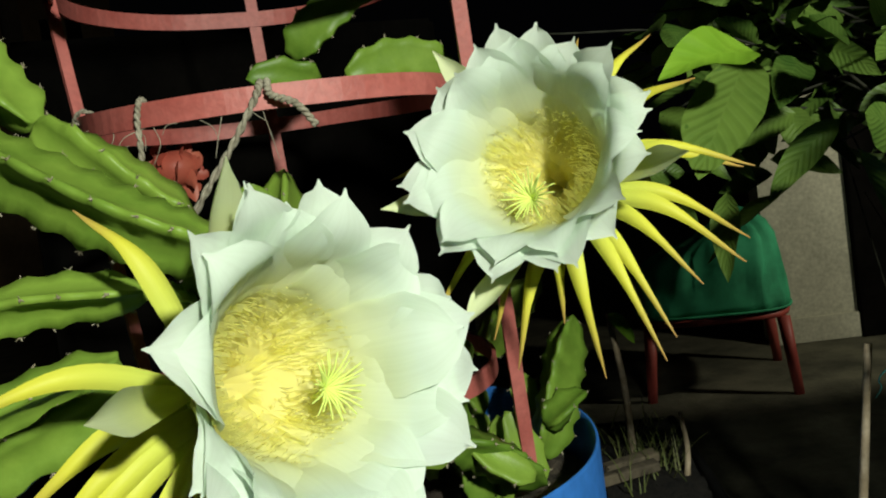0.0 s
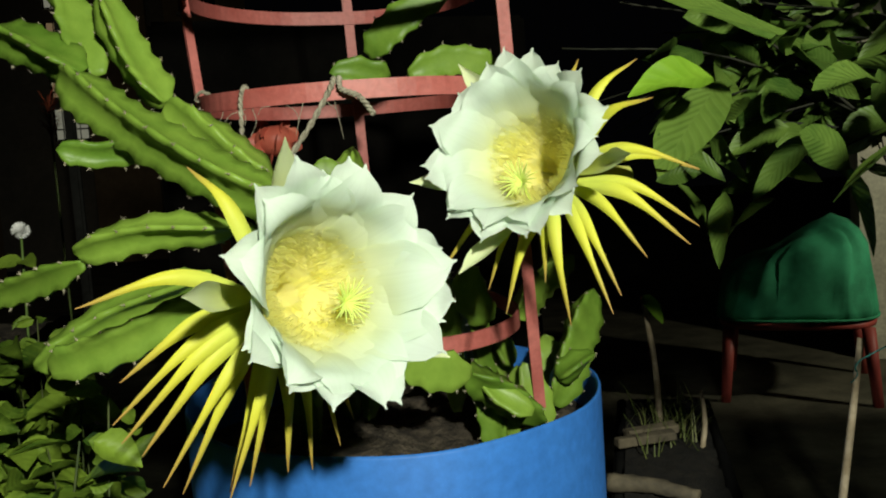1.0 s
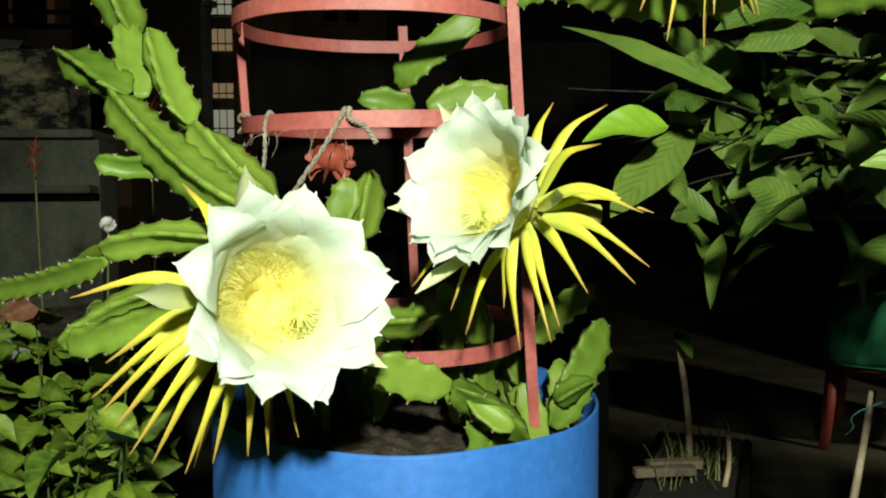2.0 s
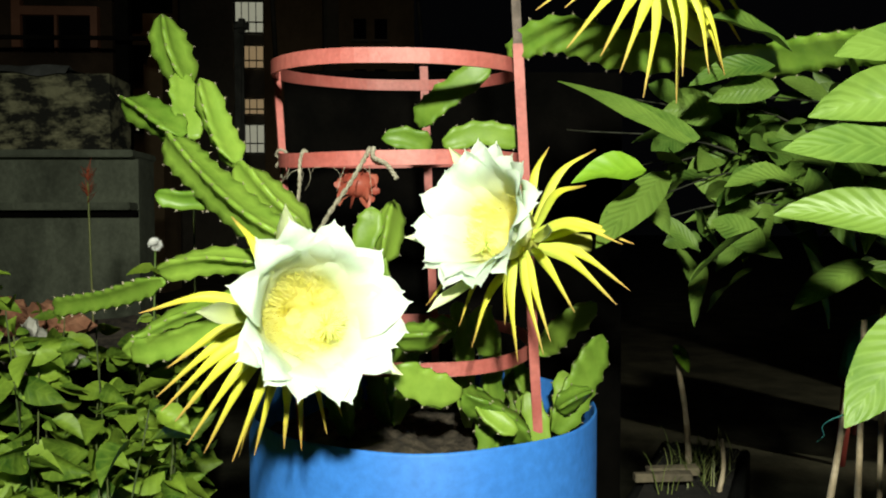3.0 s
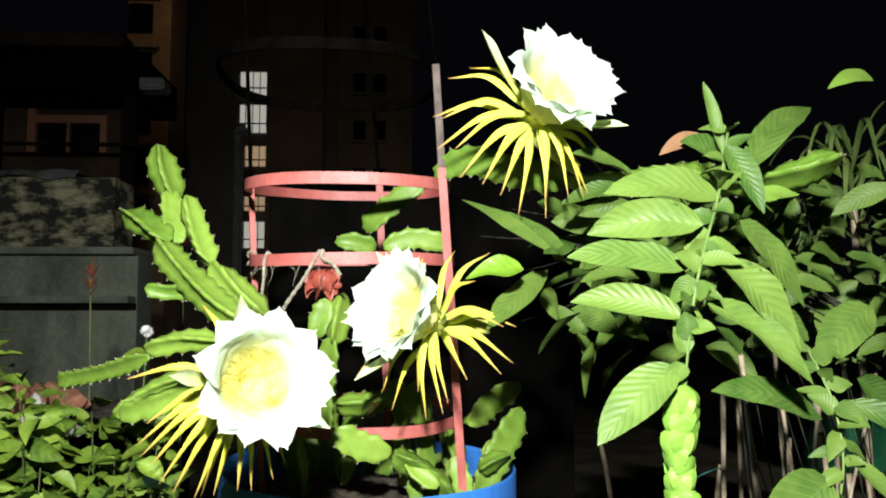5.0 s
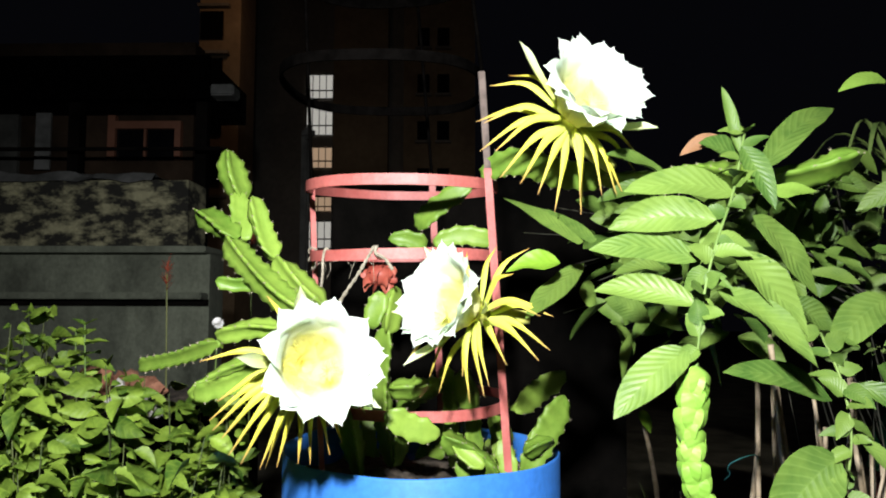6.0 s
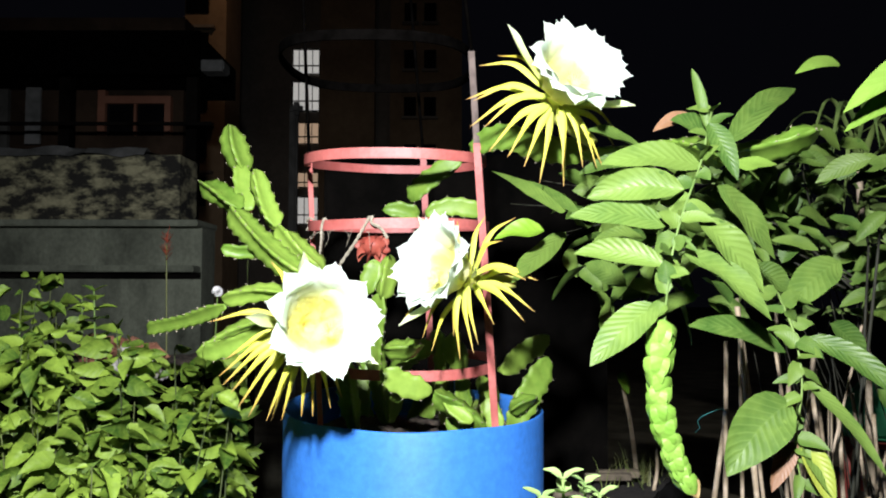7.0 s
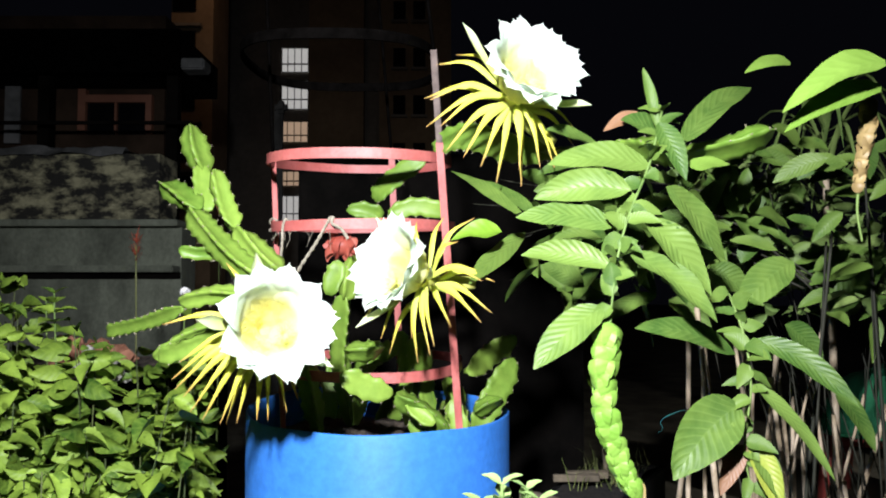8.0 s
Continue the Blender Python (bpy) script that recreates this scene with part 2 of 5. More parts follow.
def strap(bm, line, ups, wide, thick):
    """A flat bar along a line; ups: the direction of its width at each point."""
    rings = []
    for i, p in enumerate(line):
        w = (line[min(i + 1, len(line) - 1)] - line[max(i - 1, 0)]).normalized()
        u = ups[i]
        n = w.cross(u).normalized()
        rings.append([bm.verts.new(p + a * wide / 2 * u + b * thick / 2 * n) for a, b in ((-1, -1), (1, -1), (1, 1), (-1, 1))])
    for a, b in zip(rings, rings[1:]):
        for k in range(4):
            bm.faces.new((a[k], a[(k + 1) % 4], b[(k + 1) % 4], b[k]))
    bm.faces.new(rings[0][::-1])
    bm.faces.new(rings[-1])


def blade(bm, line, normal, half, profile, cup=0.0, across=4, wave=0.0, phase=0.0, thick=0.0012, ripple=0.0):
    """A leaf or petal along a line: half width, its outline profile(v), cupped across, wavy at the rim, with a back face close behind."""
    uvl = bm.loops.layers.uv.verify()
    n = len(line) - 1
    nrm = Vector(normal)
    front, back = [], []
    for i, p in enumerate(line):
        v = i / n
        w = (line[min(i + 1, n)] - line[max(i - 1, 0)]).normalized()
        s = w.cross(nrm)
        s = s.normalized() if s.length > 1e-4 else w.orthogonal().normalized()
        u = s.cross(w).normalized()
        h = max(half * profile(v), 0.0004)
        row, rowb = [], []
        for k in range(across + 1):
            x = 2 * k / across - 1
            lift = cup * h * x * x + wave * h * abs(x) * math.sin(9 * v + phase + (2.1 if x > 0 else 0))
            q = p + s * h * x + u * lift
            if ripple:
                q = q + u * (ripple * half * noise.noise(q * 38 + Vector((phase, 0, 0)))) + s * (0.5 * ripple * half * abs(x) * noise.noise(q * 90))
            row.append(bm.verts.new(q))
            rowb.append(bm.verts.new(q - u * (thick * (1 - 0.85 * abs(x)) * (0.25 + math.sin(math.pi * min(0.98, max(0.02, v)))))))
        front.append(row)
        back.append(rowb)
    for i in range(n):
        for k in range(across):
            for g, flip in ((front, False), (back, True)):
                vs = [g[i][k], g[i][k + 1], g[i + 1][k + 1], g[i + 1][k]]
                uv = [(k / across, i / n), ((k + 1) / across, i / n), ((k + 1) / across, (i + 1) / n), (k / across, (i + 1) / n)]
                if flip:
                    vs, uv = vs[::-1], uv[::-1]
                f = bm.faces.new(vs)
                for l, c in zip(f.loops, uv):
                    l[uvl].uv = c


def elliptic(v):
    return math.sin(math.pi * v ** 0.85) ** 0.75 if 0 < v < 1 else 0.0


def ovate(v):
    return math.sin(math.pi * v ** 0.6) ** 0.8 if 0 < v < 1 else 0.0


def lance(v):
    return (math.sin(math.pi * (0.08 + 0.92 * v) ** 0.8)) ** 0.9 if v < 1 else 0.0


def leaf_line(base, tip, sag, n):
    b, t = Vector(base), Vector(tip)
    d = (t - b).length
    return [b.lerp(t, i / n) + Vector((0, 0, sag * d * math.sin(math.pi * i / n))) for i in range(n + 1)]


def big_leaf(parent, base, tip, wide, material, name="leaf", face=None, sag=0.08, shape=elliptic, n=10, across=6, cup=0.25, label=""):
    """A single leaf whose face looks about towards face."""
    bm = bmesh.new()
    b, t = Vector(base), Vector(tip)
    way = (t - b).normalized()
    f = Vector(face or (0.35, -0.75, 0.55)) + Vector([random.uniform(-0.25, 0.25) for _ in range(3)])
    f = (f - way * f.dot(way)).normalized()
    blade(bm, leaf_line(base, tip, sag, n), f, wide / 2, shape, cup + random.uniform(-0.15, 0.2), across, random.uniform(0.05, 0.16), random.uniform(0, 6), ripple=0.10)
    return part(name, bm, material, parent, label)


def cactus_stem(parent, wide, points, roll=0.0, scallop=0.027, name="stem", blunt=True):
    """A three-ribbed climbing cactus stem with scalloped ribs, and its spine cushions as a part of it."""
    length = sum((Vector(a) - Vector(b)).length for a, b in zip(points, points[1:]))
    n = max(10, int(length / 0.006))
    line = spline(points, n)
    bm, spines = bmesh.new(), bmesh.new()
    rings = []
    for i, (p, w, s, u) in enumerate(frames(line)):
        v = i / n
        x = v * length
        taper = min(1, (0.35 + 5 * v)) * (min(1.0, (1 - v) * length / (0.6 * wide)) ** 0.5 if blunt else 1.0)
        ring = []
        for k in range(3):
            a = roll + 2 * math.pi * k / 3 + 0.25 * math.sin(3 * v + k)
            ph = (x / scallop + k * 0.37) % 1.0
            edge = wide / 2 * taper * (0.86 + 0.21 * abs(2 * ph - 1) ** 1.6 + 0.08 * noise.noise(p * 30))
            out = math.cos(a) * s + math.sin(a) * u
            sid = -math.sin(a) * s + math.cos(a) * u
            a2 = a + math.pi / 3
            val = math.cos(a2) * s + math.sin(a2) * u
            t0 = 0.0022
            root = 0.16 * wide * taper
            ring += [bm.verts.new(p + out * edge * 0.6 - sid * wide * 0.075 * taper), bm.verts.new(p + out * edge - sid * t0 * taper), bm.verts.new(p + out * edge + sid * t0 * taper),
                     bm.verts.new(p + out * edge * 0.6 + sid * wide * 0.075 * taper), bm.verts.new(p + val * root)]
            if (x / scallop + k * 0.37) % 1.0 < length / n / scallop and 0.03 < v < 0.97:
                c = p + out * edge
                tube(spines, [c - out * 0.001, c + out * 0.0014], (0.0013, 0.0008), 5, True)
                for q in range(4):
                    way = (out + 0.8 * Vector([random.uniform(-1, 1) for _ in range(3)])).normalized()
                    tube(spines, [c, c + way * random.uniform(0.0025, 0.0045)], (0.0005, 0.0002), 3, False)
        rings.append(ring)
    m = len(rings[0])
    for a, b in zip(rings, rings[1:]):
        for k in range(m):
            bm.faces.new((a[k], a[(k + 1) % m], b[(k + 1) % m], b[k]))
    for r, sign in ((rings[0][::-1], 0), (rings[-1], 1)):
        c = bm.verts.new(sum((v.co for v in r), Vector()) / m)
        for k in range(m):
            bm.faces.new((r[k], r[(k + 1) % m], c))
    ob = part(name, bm, CACTUS, parent)
    part("spine_fringe", spines, SPINE, ob, "pale brown spine cushions", smooth=False, kind="stuff")
    return ob


def piece(name, mesh, m, parent):
    """One more object on a mesh that alike pieces share, at the world pose m, under a top-level thing."""
    ob = new(name, mesh)
    ob.parent = parent
    ob.matrix_parent_inverse = Matrix.Translation(-parent.location)
    ob.matrix_basis = m
    return ob


def leaf_mesh(material, length, wide, shape=ovate, n=6, across=4, sag=-0.24, cup=0.45):
    """A leaf from the origin along y, facing up."""
    bm = bmesh.new()
    line = [Vector((0, length * i / n, sag * length * (i / n) ** 2)) for i in range(n + 1)]
    blade(bm, line, (0, 0, 1), wide / 2, shape, cup, across, 0.07, random.uniform(0, 6), 0.0008)
    return mesh_of("leaf", bm, material)


def leaf_pose(at, way, face, scale=1.0):
    w = Vector(way).normalized()
    s = w.cross(Vector(face)).normalized()
    u = s.cross(w)
    return Matrix.Translation(at) @ Matrix((s, w, u)).transposed().to_4x4() @ Matrix.Scale(scale, 4)


def joined(name, meshes, poses, parent, label=""):
    """Many small leaves as one object."""
    bm = bmesh.new()
    for m in poses:
        me = meshes[random.randrange(len(meshes))]
        first = len(bm.verts)
        bm.from_mesh(me)
        bm.verts.ensure_lookup_table()
        for v in bm.verts[first:]:
            v.co = m @ v.co
    return part(name, bm, meshes[0].materials[0], parent, label, kind="stuff")


# ---- setting ----
bm = bmesh.new()
bmesh.ops.create_grid(bm, x_segments=60, y_segments=60, size=1)
for v in bm.verts:
    v.co = Vector((math.copysign(abs(v.co.x) ** 2.2, v.co.x) * 60, math.copysign(abs(v.co.y) ** 2.2, v.co.y) * 60, 0))
    v.co.z = 0.012 * noise.noise(v.co * 1.7)
GROUND = surface("dusty_ground", (0.05, 0.05, 0.032), (0.15, 0.142, 0.095), 3, 0.9, bump=0.6, depth=0.01, fine=40)
setting("ground", bm, GROUND, "dark dusty concrete and earth ground at night", "ground", True)


# ---- blue drum with soil ----
DRUM, RADIUS, RIM = Vector((-0.067, 1.024, 0)), 0.284, 0.90


def drum():
    t = thing("drum", "bright blue plastic drum cut open as a planter", "drum", DRUM)
    bm = bmesh.new()
    profile = [(0.279, 0.0), (0.284, 0.02), (0.284, 0.27), (0.290, 0.285), (0.290, 0.31), (0.284, 0.325), (0.284, 0.56), (0.290, 0.575), (0.290, 0.60), (0.284, 0.615), (0.284, RIM - 0.004), (0.2825, RIM),
               (0.280, RIM - 0.001), (0.279, RIM - 0.01), (0.279, 0.70)]
    sides, rings = 96, []
    for r, z in profile:
        ring = []
        for k in range(sides):
            a = 2 * math.pi * k / sides
            wob = 1 + (0.006 * math.sin(2 * a + 0.8) + 0.004 * math.sin(3 * a + 2)) * (z / RIM) ** 2
            dz = (0.003 * math.sin(2 * a + 2.2) + 0.0012 * math.sin(7 * a) + r * (0.028 * math.sin(a) - 0.035 * math.cos(a))) if z > 0.8 else 0
            ring.append(bm.verts.new(DRUM + Vector((r * wob * math.cos(a), r * wob * math.sin(a), z + dz))))
        rings.append(ring)
    for a, b in zip(rings, rings[1:]):
        for k in range(sides):
            bm.faces.new((a[k], a[(k + 1) % sides], b[(k + 1) % sides], b[k]))
    part("shell", bm, BLUE, t)
    bm = bmesh.new()
    rings = []
    for i in range(26):
        r = 0.278 * i / 25
        rings.append([bm.verts.new(DRUM + Vector((r * math.cos(2 * math.pi * k / 60), r * math.sin(2 * math.pi * k / 60), 0))) for k in range(60)])
    for ring in rings:
        for v in ring:
            d = (v.co - DRUM).length
            v.co.z = 0.852 + 0.018 * noise.noise(v.co * 9) + 0.012 * noise.noise(v.co * 34) + 0.007 * noise.noise(v.co * 90) - 0.02 * (d / 0.28) ** 4
    for a, b in zip(rings, rings[1:]):
        for k in range(60):
            bm.faces.new((a[k], b[k], b[(k + 1) % 60], a[(k + 1) % 60]))
    part("soil", bm, SOIL, t, "dark crumbly soil")
    return t


drum()

# ---- iron support cage ----
ALONG, ACROSS = Vector((-0.423, 0.906, 0)), Vector((0.906, 0.423, 0))


def hoop_point(z, slope, angle, grow=1.0):
    """A point of an oval hoop, by its angle from the right-hand end."""
    a = radians(angle)
    c = Vector((-0.106 - 0.035 * (grow > 1), 1.013 - 0.12 * (z - 1.44), 0))
    ac, al = [m * math.copysign(abs(q) ** 0.77, q) for m, q in ((0.198 * grow, math.cos(a)), (0.245 * grow, math.sin(a)))]
    return c + ACROSS * ac + ALONG * al + Vector((0, 0, z + slope * al + 0.002 * math.sin(3 * a + z * 9)))


def cage():
    """Flat-iron hoops, pressed oval, on three flat-iron posts."""
    t = thing("plant_support", "red painted flat-iron cage of hoops and posts in the drum", "plant support", (-0.08, 1.03, 0.82))

    def hoop(z, slope, metal=RUST, grow=1.0, label=""):
        line = [hoop_point(z, slope, 5 * k, grow) for k in range(73)]
        bm = bmesh.new()
        strap(bm, line, [Vector((0, 0, 1))] * 73, 0.021, 0.004)
        part("hoop", bm, metal, t, label, smooth=False)
    for z, slope in ((0.990, 0.02), (1.300, 0.06), (1.444, 0.088)):
        hoop(z, slope)
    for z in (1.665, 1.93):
        hoop(z, 0.04, NEARBLACK, 1.06, "blackened bare iron hoop")
    for lo, hi, way, wide in (((0.140, 1.02, 0.76), (0.131, 0.930, 1.455), (0.956, 0.294, 0), 0.015), ((-0.185, 0.845, 0.78), (-0.285, 0.921, 1.450), (0.66, 0.75, 0), 0.011), ((-0.165, 1.30, 0.76), (-0.172, 1.25, 1.50), (0.9, 0.42, 0), 0.016)):
        line = [Vector(lo).lerp(Vector(hi), k / 16) for k in range(17)]
        bm = bmesh.new()
        strap(bm, line, [Vector(way)] * 17, wide, 0.006)
        part("post", bm, RUST, t, smooth=False)
    bm = bmesh.new()
    strap(bm, [Vector((0.131, 0.930, 1.455)), Vector((0.130, 0.920, 1.54)), Vector((0.129, 0.908, 1.64))], [Vector((0.956, 0.294, 0))] * 3, 0.013, 0.005)
    part("post_top", bm, IRON, t, "bare rusty end of the post", smooth=False)
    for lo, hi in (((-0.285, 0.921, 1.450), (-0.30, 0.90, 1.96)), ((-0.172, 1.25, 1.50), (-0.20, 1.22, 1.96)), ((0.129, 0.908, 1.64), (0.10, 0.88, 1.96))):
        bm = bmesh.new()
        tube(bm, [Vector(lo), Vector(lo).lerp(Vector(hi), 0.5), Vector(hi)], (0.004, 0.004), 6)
        part("rod", bm, NEARBLACK, t, "thin blackened rod")
    return t


cage()


# ---- dragon fruit plant ----
def petal_shape(v):
    if v < 0.7:
        return 0.34 + 0.66 * math.sin(math.pi / 2 * v / 0.7) ** 1.2
    x = min(1.0, (v - 0.7) / 0.3)
    return 0.84 * max(0.0, math.cos(math.pi / 2 * min(1.0, x / 0.9))) ** 0.9 + 0.16 * (1 - x) ** 0.8


def sepal_shape(v):
    return (0.55 + 0.45 * math.sin(math.pi * min(1.0, v / 0.7))) * (1 - v ** 3.2) ** 0.8 if v < 1 else 0.0


def ribbon(bm, line, normal, half):
    """A thin flat filament."""
    n = len(line) - 1
    rows = []
    for i, p in enumerate(line):
        w = (line[min(i + 1, n)] - line[max(i - 1, 0)]).normalized()
        s = w.cross(normal).normalized() * half
        rows.append((bm.verts.new(p - s), bm.verts.new(p + s)))
    for (a, b), (c, d) in zip(rows, rows[1:]):
        bm.faces.new((a, b, d, c))


def flower(plant, at, axis, radius, sepals, root, seed, long=1.17, broad=(), lean=(0.0, -0.2)):
    """A night-blooming cactus flower: tube, scale-like sepals, cup of white petals, stamens and a star-shaped stigma.
    sepals: (clock angle, length, lift); broad: (clock angle, reach) of the pale outer petals; lean: how far the stigma hangs over."""
    rnd = random.Random(seed)
    a = Vector(axis).normalized()
    side = a.cross(Vector((0, 0, 1))).normalized()
    up = side.cross(a).normalized()
    c = Vector(at)
    heart = c - a * radius * 0.93

    def out(angle):
        return math.cos(angle) * -side + math.sin(angle) * up

    def spot(o, r, h):
        return heart + o * radius * r + a * radius * h
    bm = bmesh.new()
    neck = heart - a * radius * 0.5
    tube(bm, spline([heart + a * radius * 0.06, heart - a * radius * 0.15, neck, neck.lerp(Vector(root), 0.5), root], 20),
         [radius * (0.36, 0.33, 0.30, 0.27, 0.24, 0.22, 0.2, 0.19, 0.18, 0.17, 0.16, 0.155, 0.15, 0.15, 0.15, 0.15, 0.15, 0.15, 0.14, 0.13, 0.12)[i] for i in range(21)], 14, False)
    f = part("flower", bm, TUBE, plant, "large open white flower with yellow sepals and stamens")
    for count, reach, height, wide, shift, set_out in ((11, 0.93, 1.00, 0.30, 0.0, 0.0), (12, 1.02, 0.98, 0.29, 0.5, 0.006), (4, 1.05, 0.95, 0.25, 0.2, 0.012)):
        for k in range(count):
            o = out(2 * math.pi * (k + shift + rnd.uniform(-0.2, 0.2)) / count)
            rr = reach * rnd.uniform(0.95, 1.04)
            hh = height * rnd.uniform(0.95, 1.05)
            tip = rnd.uniform(-0.12, 0.02)
            pts = [spot(o, 0.02, -0.30), spot(o, 0.18 + set_out, -0.02), spot(o, 0.42 + set_out, hh * 0.22), spot(o, 0.55 + set_out, hh * 0.54), spot(o, rr * 0.77, hh * 0.88), spot(o, rr, hh + tip)]
            bm = bmesh.new()
            blade(bm, spline(pts, 28), a - o * 0.9, radius * wide * rnd.uniform(0.92, 1.1), petal_shape, rnd.uniform(0.05, 0.28), 12, rnd.uniform(0.05, 0.16), rnd.uniform(0, 6), 0.0006, 0.17)
            part("petal", bm, WHITE, f)
    for ang, length, lift in sepals:
        o = out(radians(ang))
        length *= rnd.uniform(0.95, 1.05)
        lift += rnd.uniform(-0.07, 0.07)
        b = heart - a * radius * rnd.uniform(0.0, 0.35) + o * radius * 0.24
        length *= long
        e = b + o * length * 0.97 + a * lift * length * 0.7
        mid = b.lerp(e, 0.5) + a * length * 0.10 + Vector((0, 0, 0.08 * length))
        drop = Vector((0, 0, -0.10 * length * abs(math.cos(radians(ang)))))
        bm = bmesh.new()
        blade(bm, spline([b, mid, e + drop], 16), a + 0.2 * o, rnd.uniform(0.068, 0.088) * radius, sepal_shape, -0.5, 6, 0.0, 0, 0.0045)
        part("sepal", bm, YELLOW, f)
    for ang, reach in broad:
        o = out(radians(ang))
        b = heart + o * radius * 0.34 - a * radius * 0.05
        e = c + o * radius * reach - a * radius * 0.12
        bm = bmesh.new()
        blade(bm, spline([b, b.lerp(e, 0.55) - a * radius * 0.06, e], 14), a - 0.3 * o, radius * 0.115, petal_shape, 0.6, 6, 0.05, ang, 0.0009, 0.04)
        part("outer_petal", bm, PALE_PETAL, f, "pale greenish outer petal")
    bm = bmesh.new()
    for k in range(1100):
        o = out(rnd.uniform(0, 2 * math.pi))
        q = rnd.random() ** 0.6
        r1, h1 = 0.22 + 0.29 * q, 0.08 + 0.34 * q + rnd.uniform(-0.06, 0.10)
        sway = o.cross(a) * radius * rnd.uniform(-0.05, 0.05)
        pts = [spot(o, rnd.uniform(0.10, 0.15), rnd.uniform(-0.20, -0.04)), spot(o, 0.10 + r1 * 0.5, h1 * 0.25) + sway * 0.3, spot(o, r1 * 0.97, h1 * 0.70) + sway * 0.8, spot(o, r1 - rnd.uniform(0.0, 0.06), h1 + 0.03) + sway]
        ribbon(bm, spline(pts, 6), a - o * 0.6, 0.00030)
        if k % 3:
            continue
        p2 = pts[-1]
        x = (o.cross(a) + 0.9 * Vector((rnd.uniform(-1, 1), rnd.uniform(-1, 1), rnd.uniform(-1, 1)))).normalized()
        ribbon(bm, [p2 - x * 0.0007, p2, p2 + x * 0.0007], a - o * 0.4 + 0.3 * x, 0.00030)
    part("stamen_ring", bm, STAMEN, f, "dense ring of fine yellow stamens", kind="stuff")
    bm = bmesh.new()
    top = heart + a * radius * 0.44 + (lean[0] * -side + lean[1] * up) * radius
    hang = (lean[0] * -side + lean[1] * up).normalized()
    tube(bm, spline([spot(hang, 0.05, -0.25), spot(hang, 0.20, -0.03), spot(hang, 0.38, 0.14), spot(hang, 0.36, 0.28), top], 14), (0.0016, 0.0016), 8)
    for k in range(26):
        o = out(2 * math.pi * k / 26 + rnd.uniform(-0.1, 0.1))
        d = rnd.uniform(0.8, 1.15)
        tube(bm, spline([top, top + o * 0.008 * d + a * 0.010, top + o * 0.0185 * d + a * rnd.uniform(0.012, 0.020)], 5), (0.0011, 0.0004), 5)
    part("stigma", bm, STIGMA, f, "pale green many-lobed stigma")
    return f


plant = thing("dragon_fruit_plant", "dragon fruit cactus with three open white blooms in an iron cage", "cactus", (-0.05, 1.03, 0.82))
STEM_A = (0.048, [(-0.016, 0.604, 1.164), (-0.089, 0.597, 1.201), (-0.203, 0.639, 1.261), (-0.282, 0.662, 1.315)])
STEM_B = (0.055, [(-0.073, 0.689, 1.185), (-0.121, 0.671, 1.229), (-0.174, 0.672, 1.275)])
STEM_C = (0.04, [(-0.174, 0.672, 1.275), (-0.216, 0.688, 1.327), (-0.252, 0.696, 1.397)])
STEM_D = (0.042, [(-0.26, 0.692, 1.312), (-0.294, 0.712, 1.367), (-0.315, 0.725, 1.414)])
STEM_E = (0.052, [(-0.305, 0.729, 1.397), (-0.333, 0.729, 1.452), (-0.354, 0.732, 1.503)])
STEM_F = (0.046, [(-0.263, 0.67, 1.314), (-0.323, 0.679, 1.348), (-0.387, 0.686, 1.373)])
STEM_G = (0.029, [(-0.193, 0.653, 1.23), (-0.233, 0.627, 1.229), (-0.254, 0.608, 1.233)])
STEM_H = (0.034, [(-0.081, 0.611, 1.148), (-0.157, 0.603, 1.151), (-0.235, 0.593, 1.135)])
STEM_I = (0.03, [(-0.227, 0.596, 1.125), (-0.36, 0.63, 1.094), (-0.501, 0.661, 1.071)])
STEM_J = (0.035, [(-0.102, 0.602, 1.107), (-0.192, 0.588, 1.079), (-0.262, 0.56, 1.033)])
STEM_K = (0.038, [(-0.078, 0.579, 1.098), (-0.159, 0.558, 1.061), (-0.238, 0.548, 1.036)])
STEM_L = (0.053, [(0.11, 0.946, 1.449), (0.193, 0.935, 1.463), (0.284, 0.928, 1.433), (0.374, 0.92, 1.417)])
STEM_M = (0.047, [(0.352, 0.922, 1.417), (0.468, 0.881, 1.4), (0.561, 0.832, 1.396), (0.641, 0.777, 1.363)])
STEM_N = (0.043, [(-0.058, 0.987, 1.353), (-0.011, 0.984, 1.392), (0.063, 1.002, 1.446)])
STEM_O = (0.041, [(-0.029, 0.976, 1.319), (-0.061, 0.953, 1.328), (-0.094, 0.929, 1.327)])
STEM_P = (0.038, [(0.008, 0.937, 1.315), (0.057, 0.967, 1.332), (0.116, 1.001, 1.321)])
STEM_Q = (0.044, [(0.009, 0.774, 1.043), (0.052, 0.791, 1.042), (0.071, 0.82, 1.048)])
STEM_R = (0.047, [(0.014, 0.754, 1.0), (0.044, 0.787, 0.976), (0.087, 0.825, 0.959)])
STEM_S = (0.048, [(0.076, 0.853, 0.954), (0.111, 0.899, 0.917), (0.15, 0.935, 0.867)])
STEM_T = (0.057, [(0.152, 1.043, 0.861), (0.183, 1.078, 0.935), (0.213, 1.122, 1.011)])
STEM_U = (0.039, [(0.162, 1.026, 0.904), (0.189, 1.037, 0.919), (0.211, 1.067, 0.929)])
STEM_V = (0.053, [(0.095, 1.129, 0.973), (0.121, 1.193, 1.009), (0.181, 1.217, 1.052)])
STEM_W = (0.047, [(-0.079, 0.901, 1.137), (-0.066, 0.907, 1.193), (-0.066, 0.918, 1.231)])
STEM_X = (0.042, [(-0.114, 0.898, 1.146), (-0.101, 0.904, 1.193), (-0.099, 0.905, 1.221)])
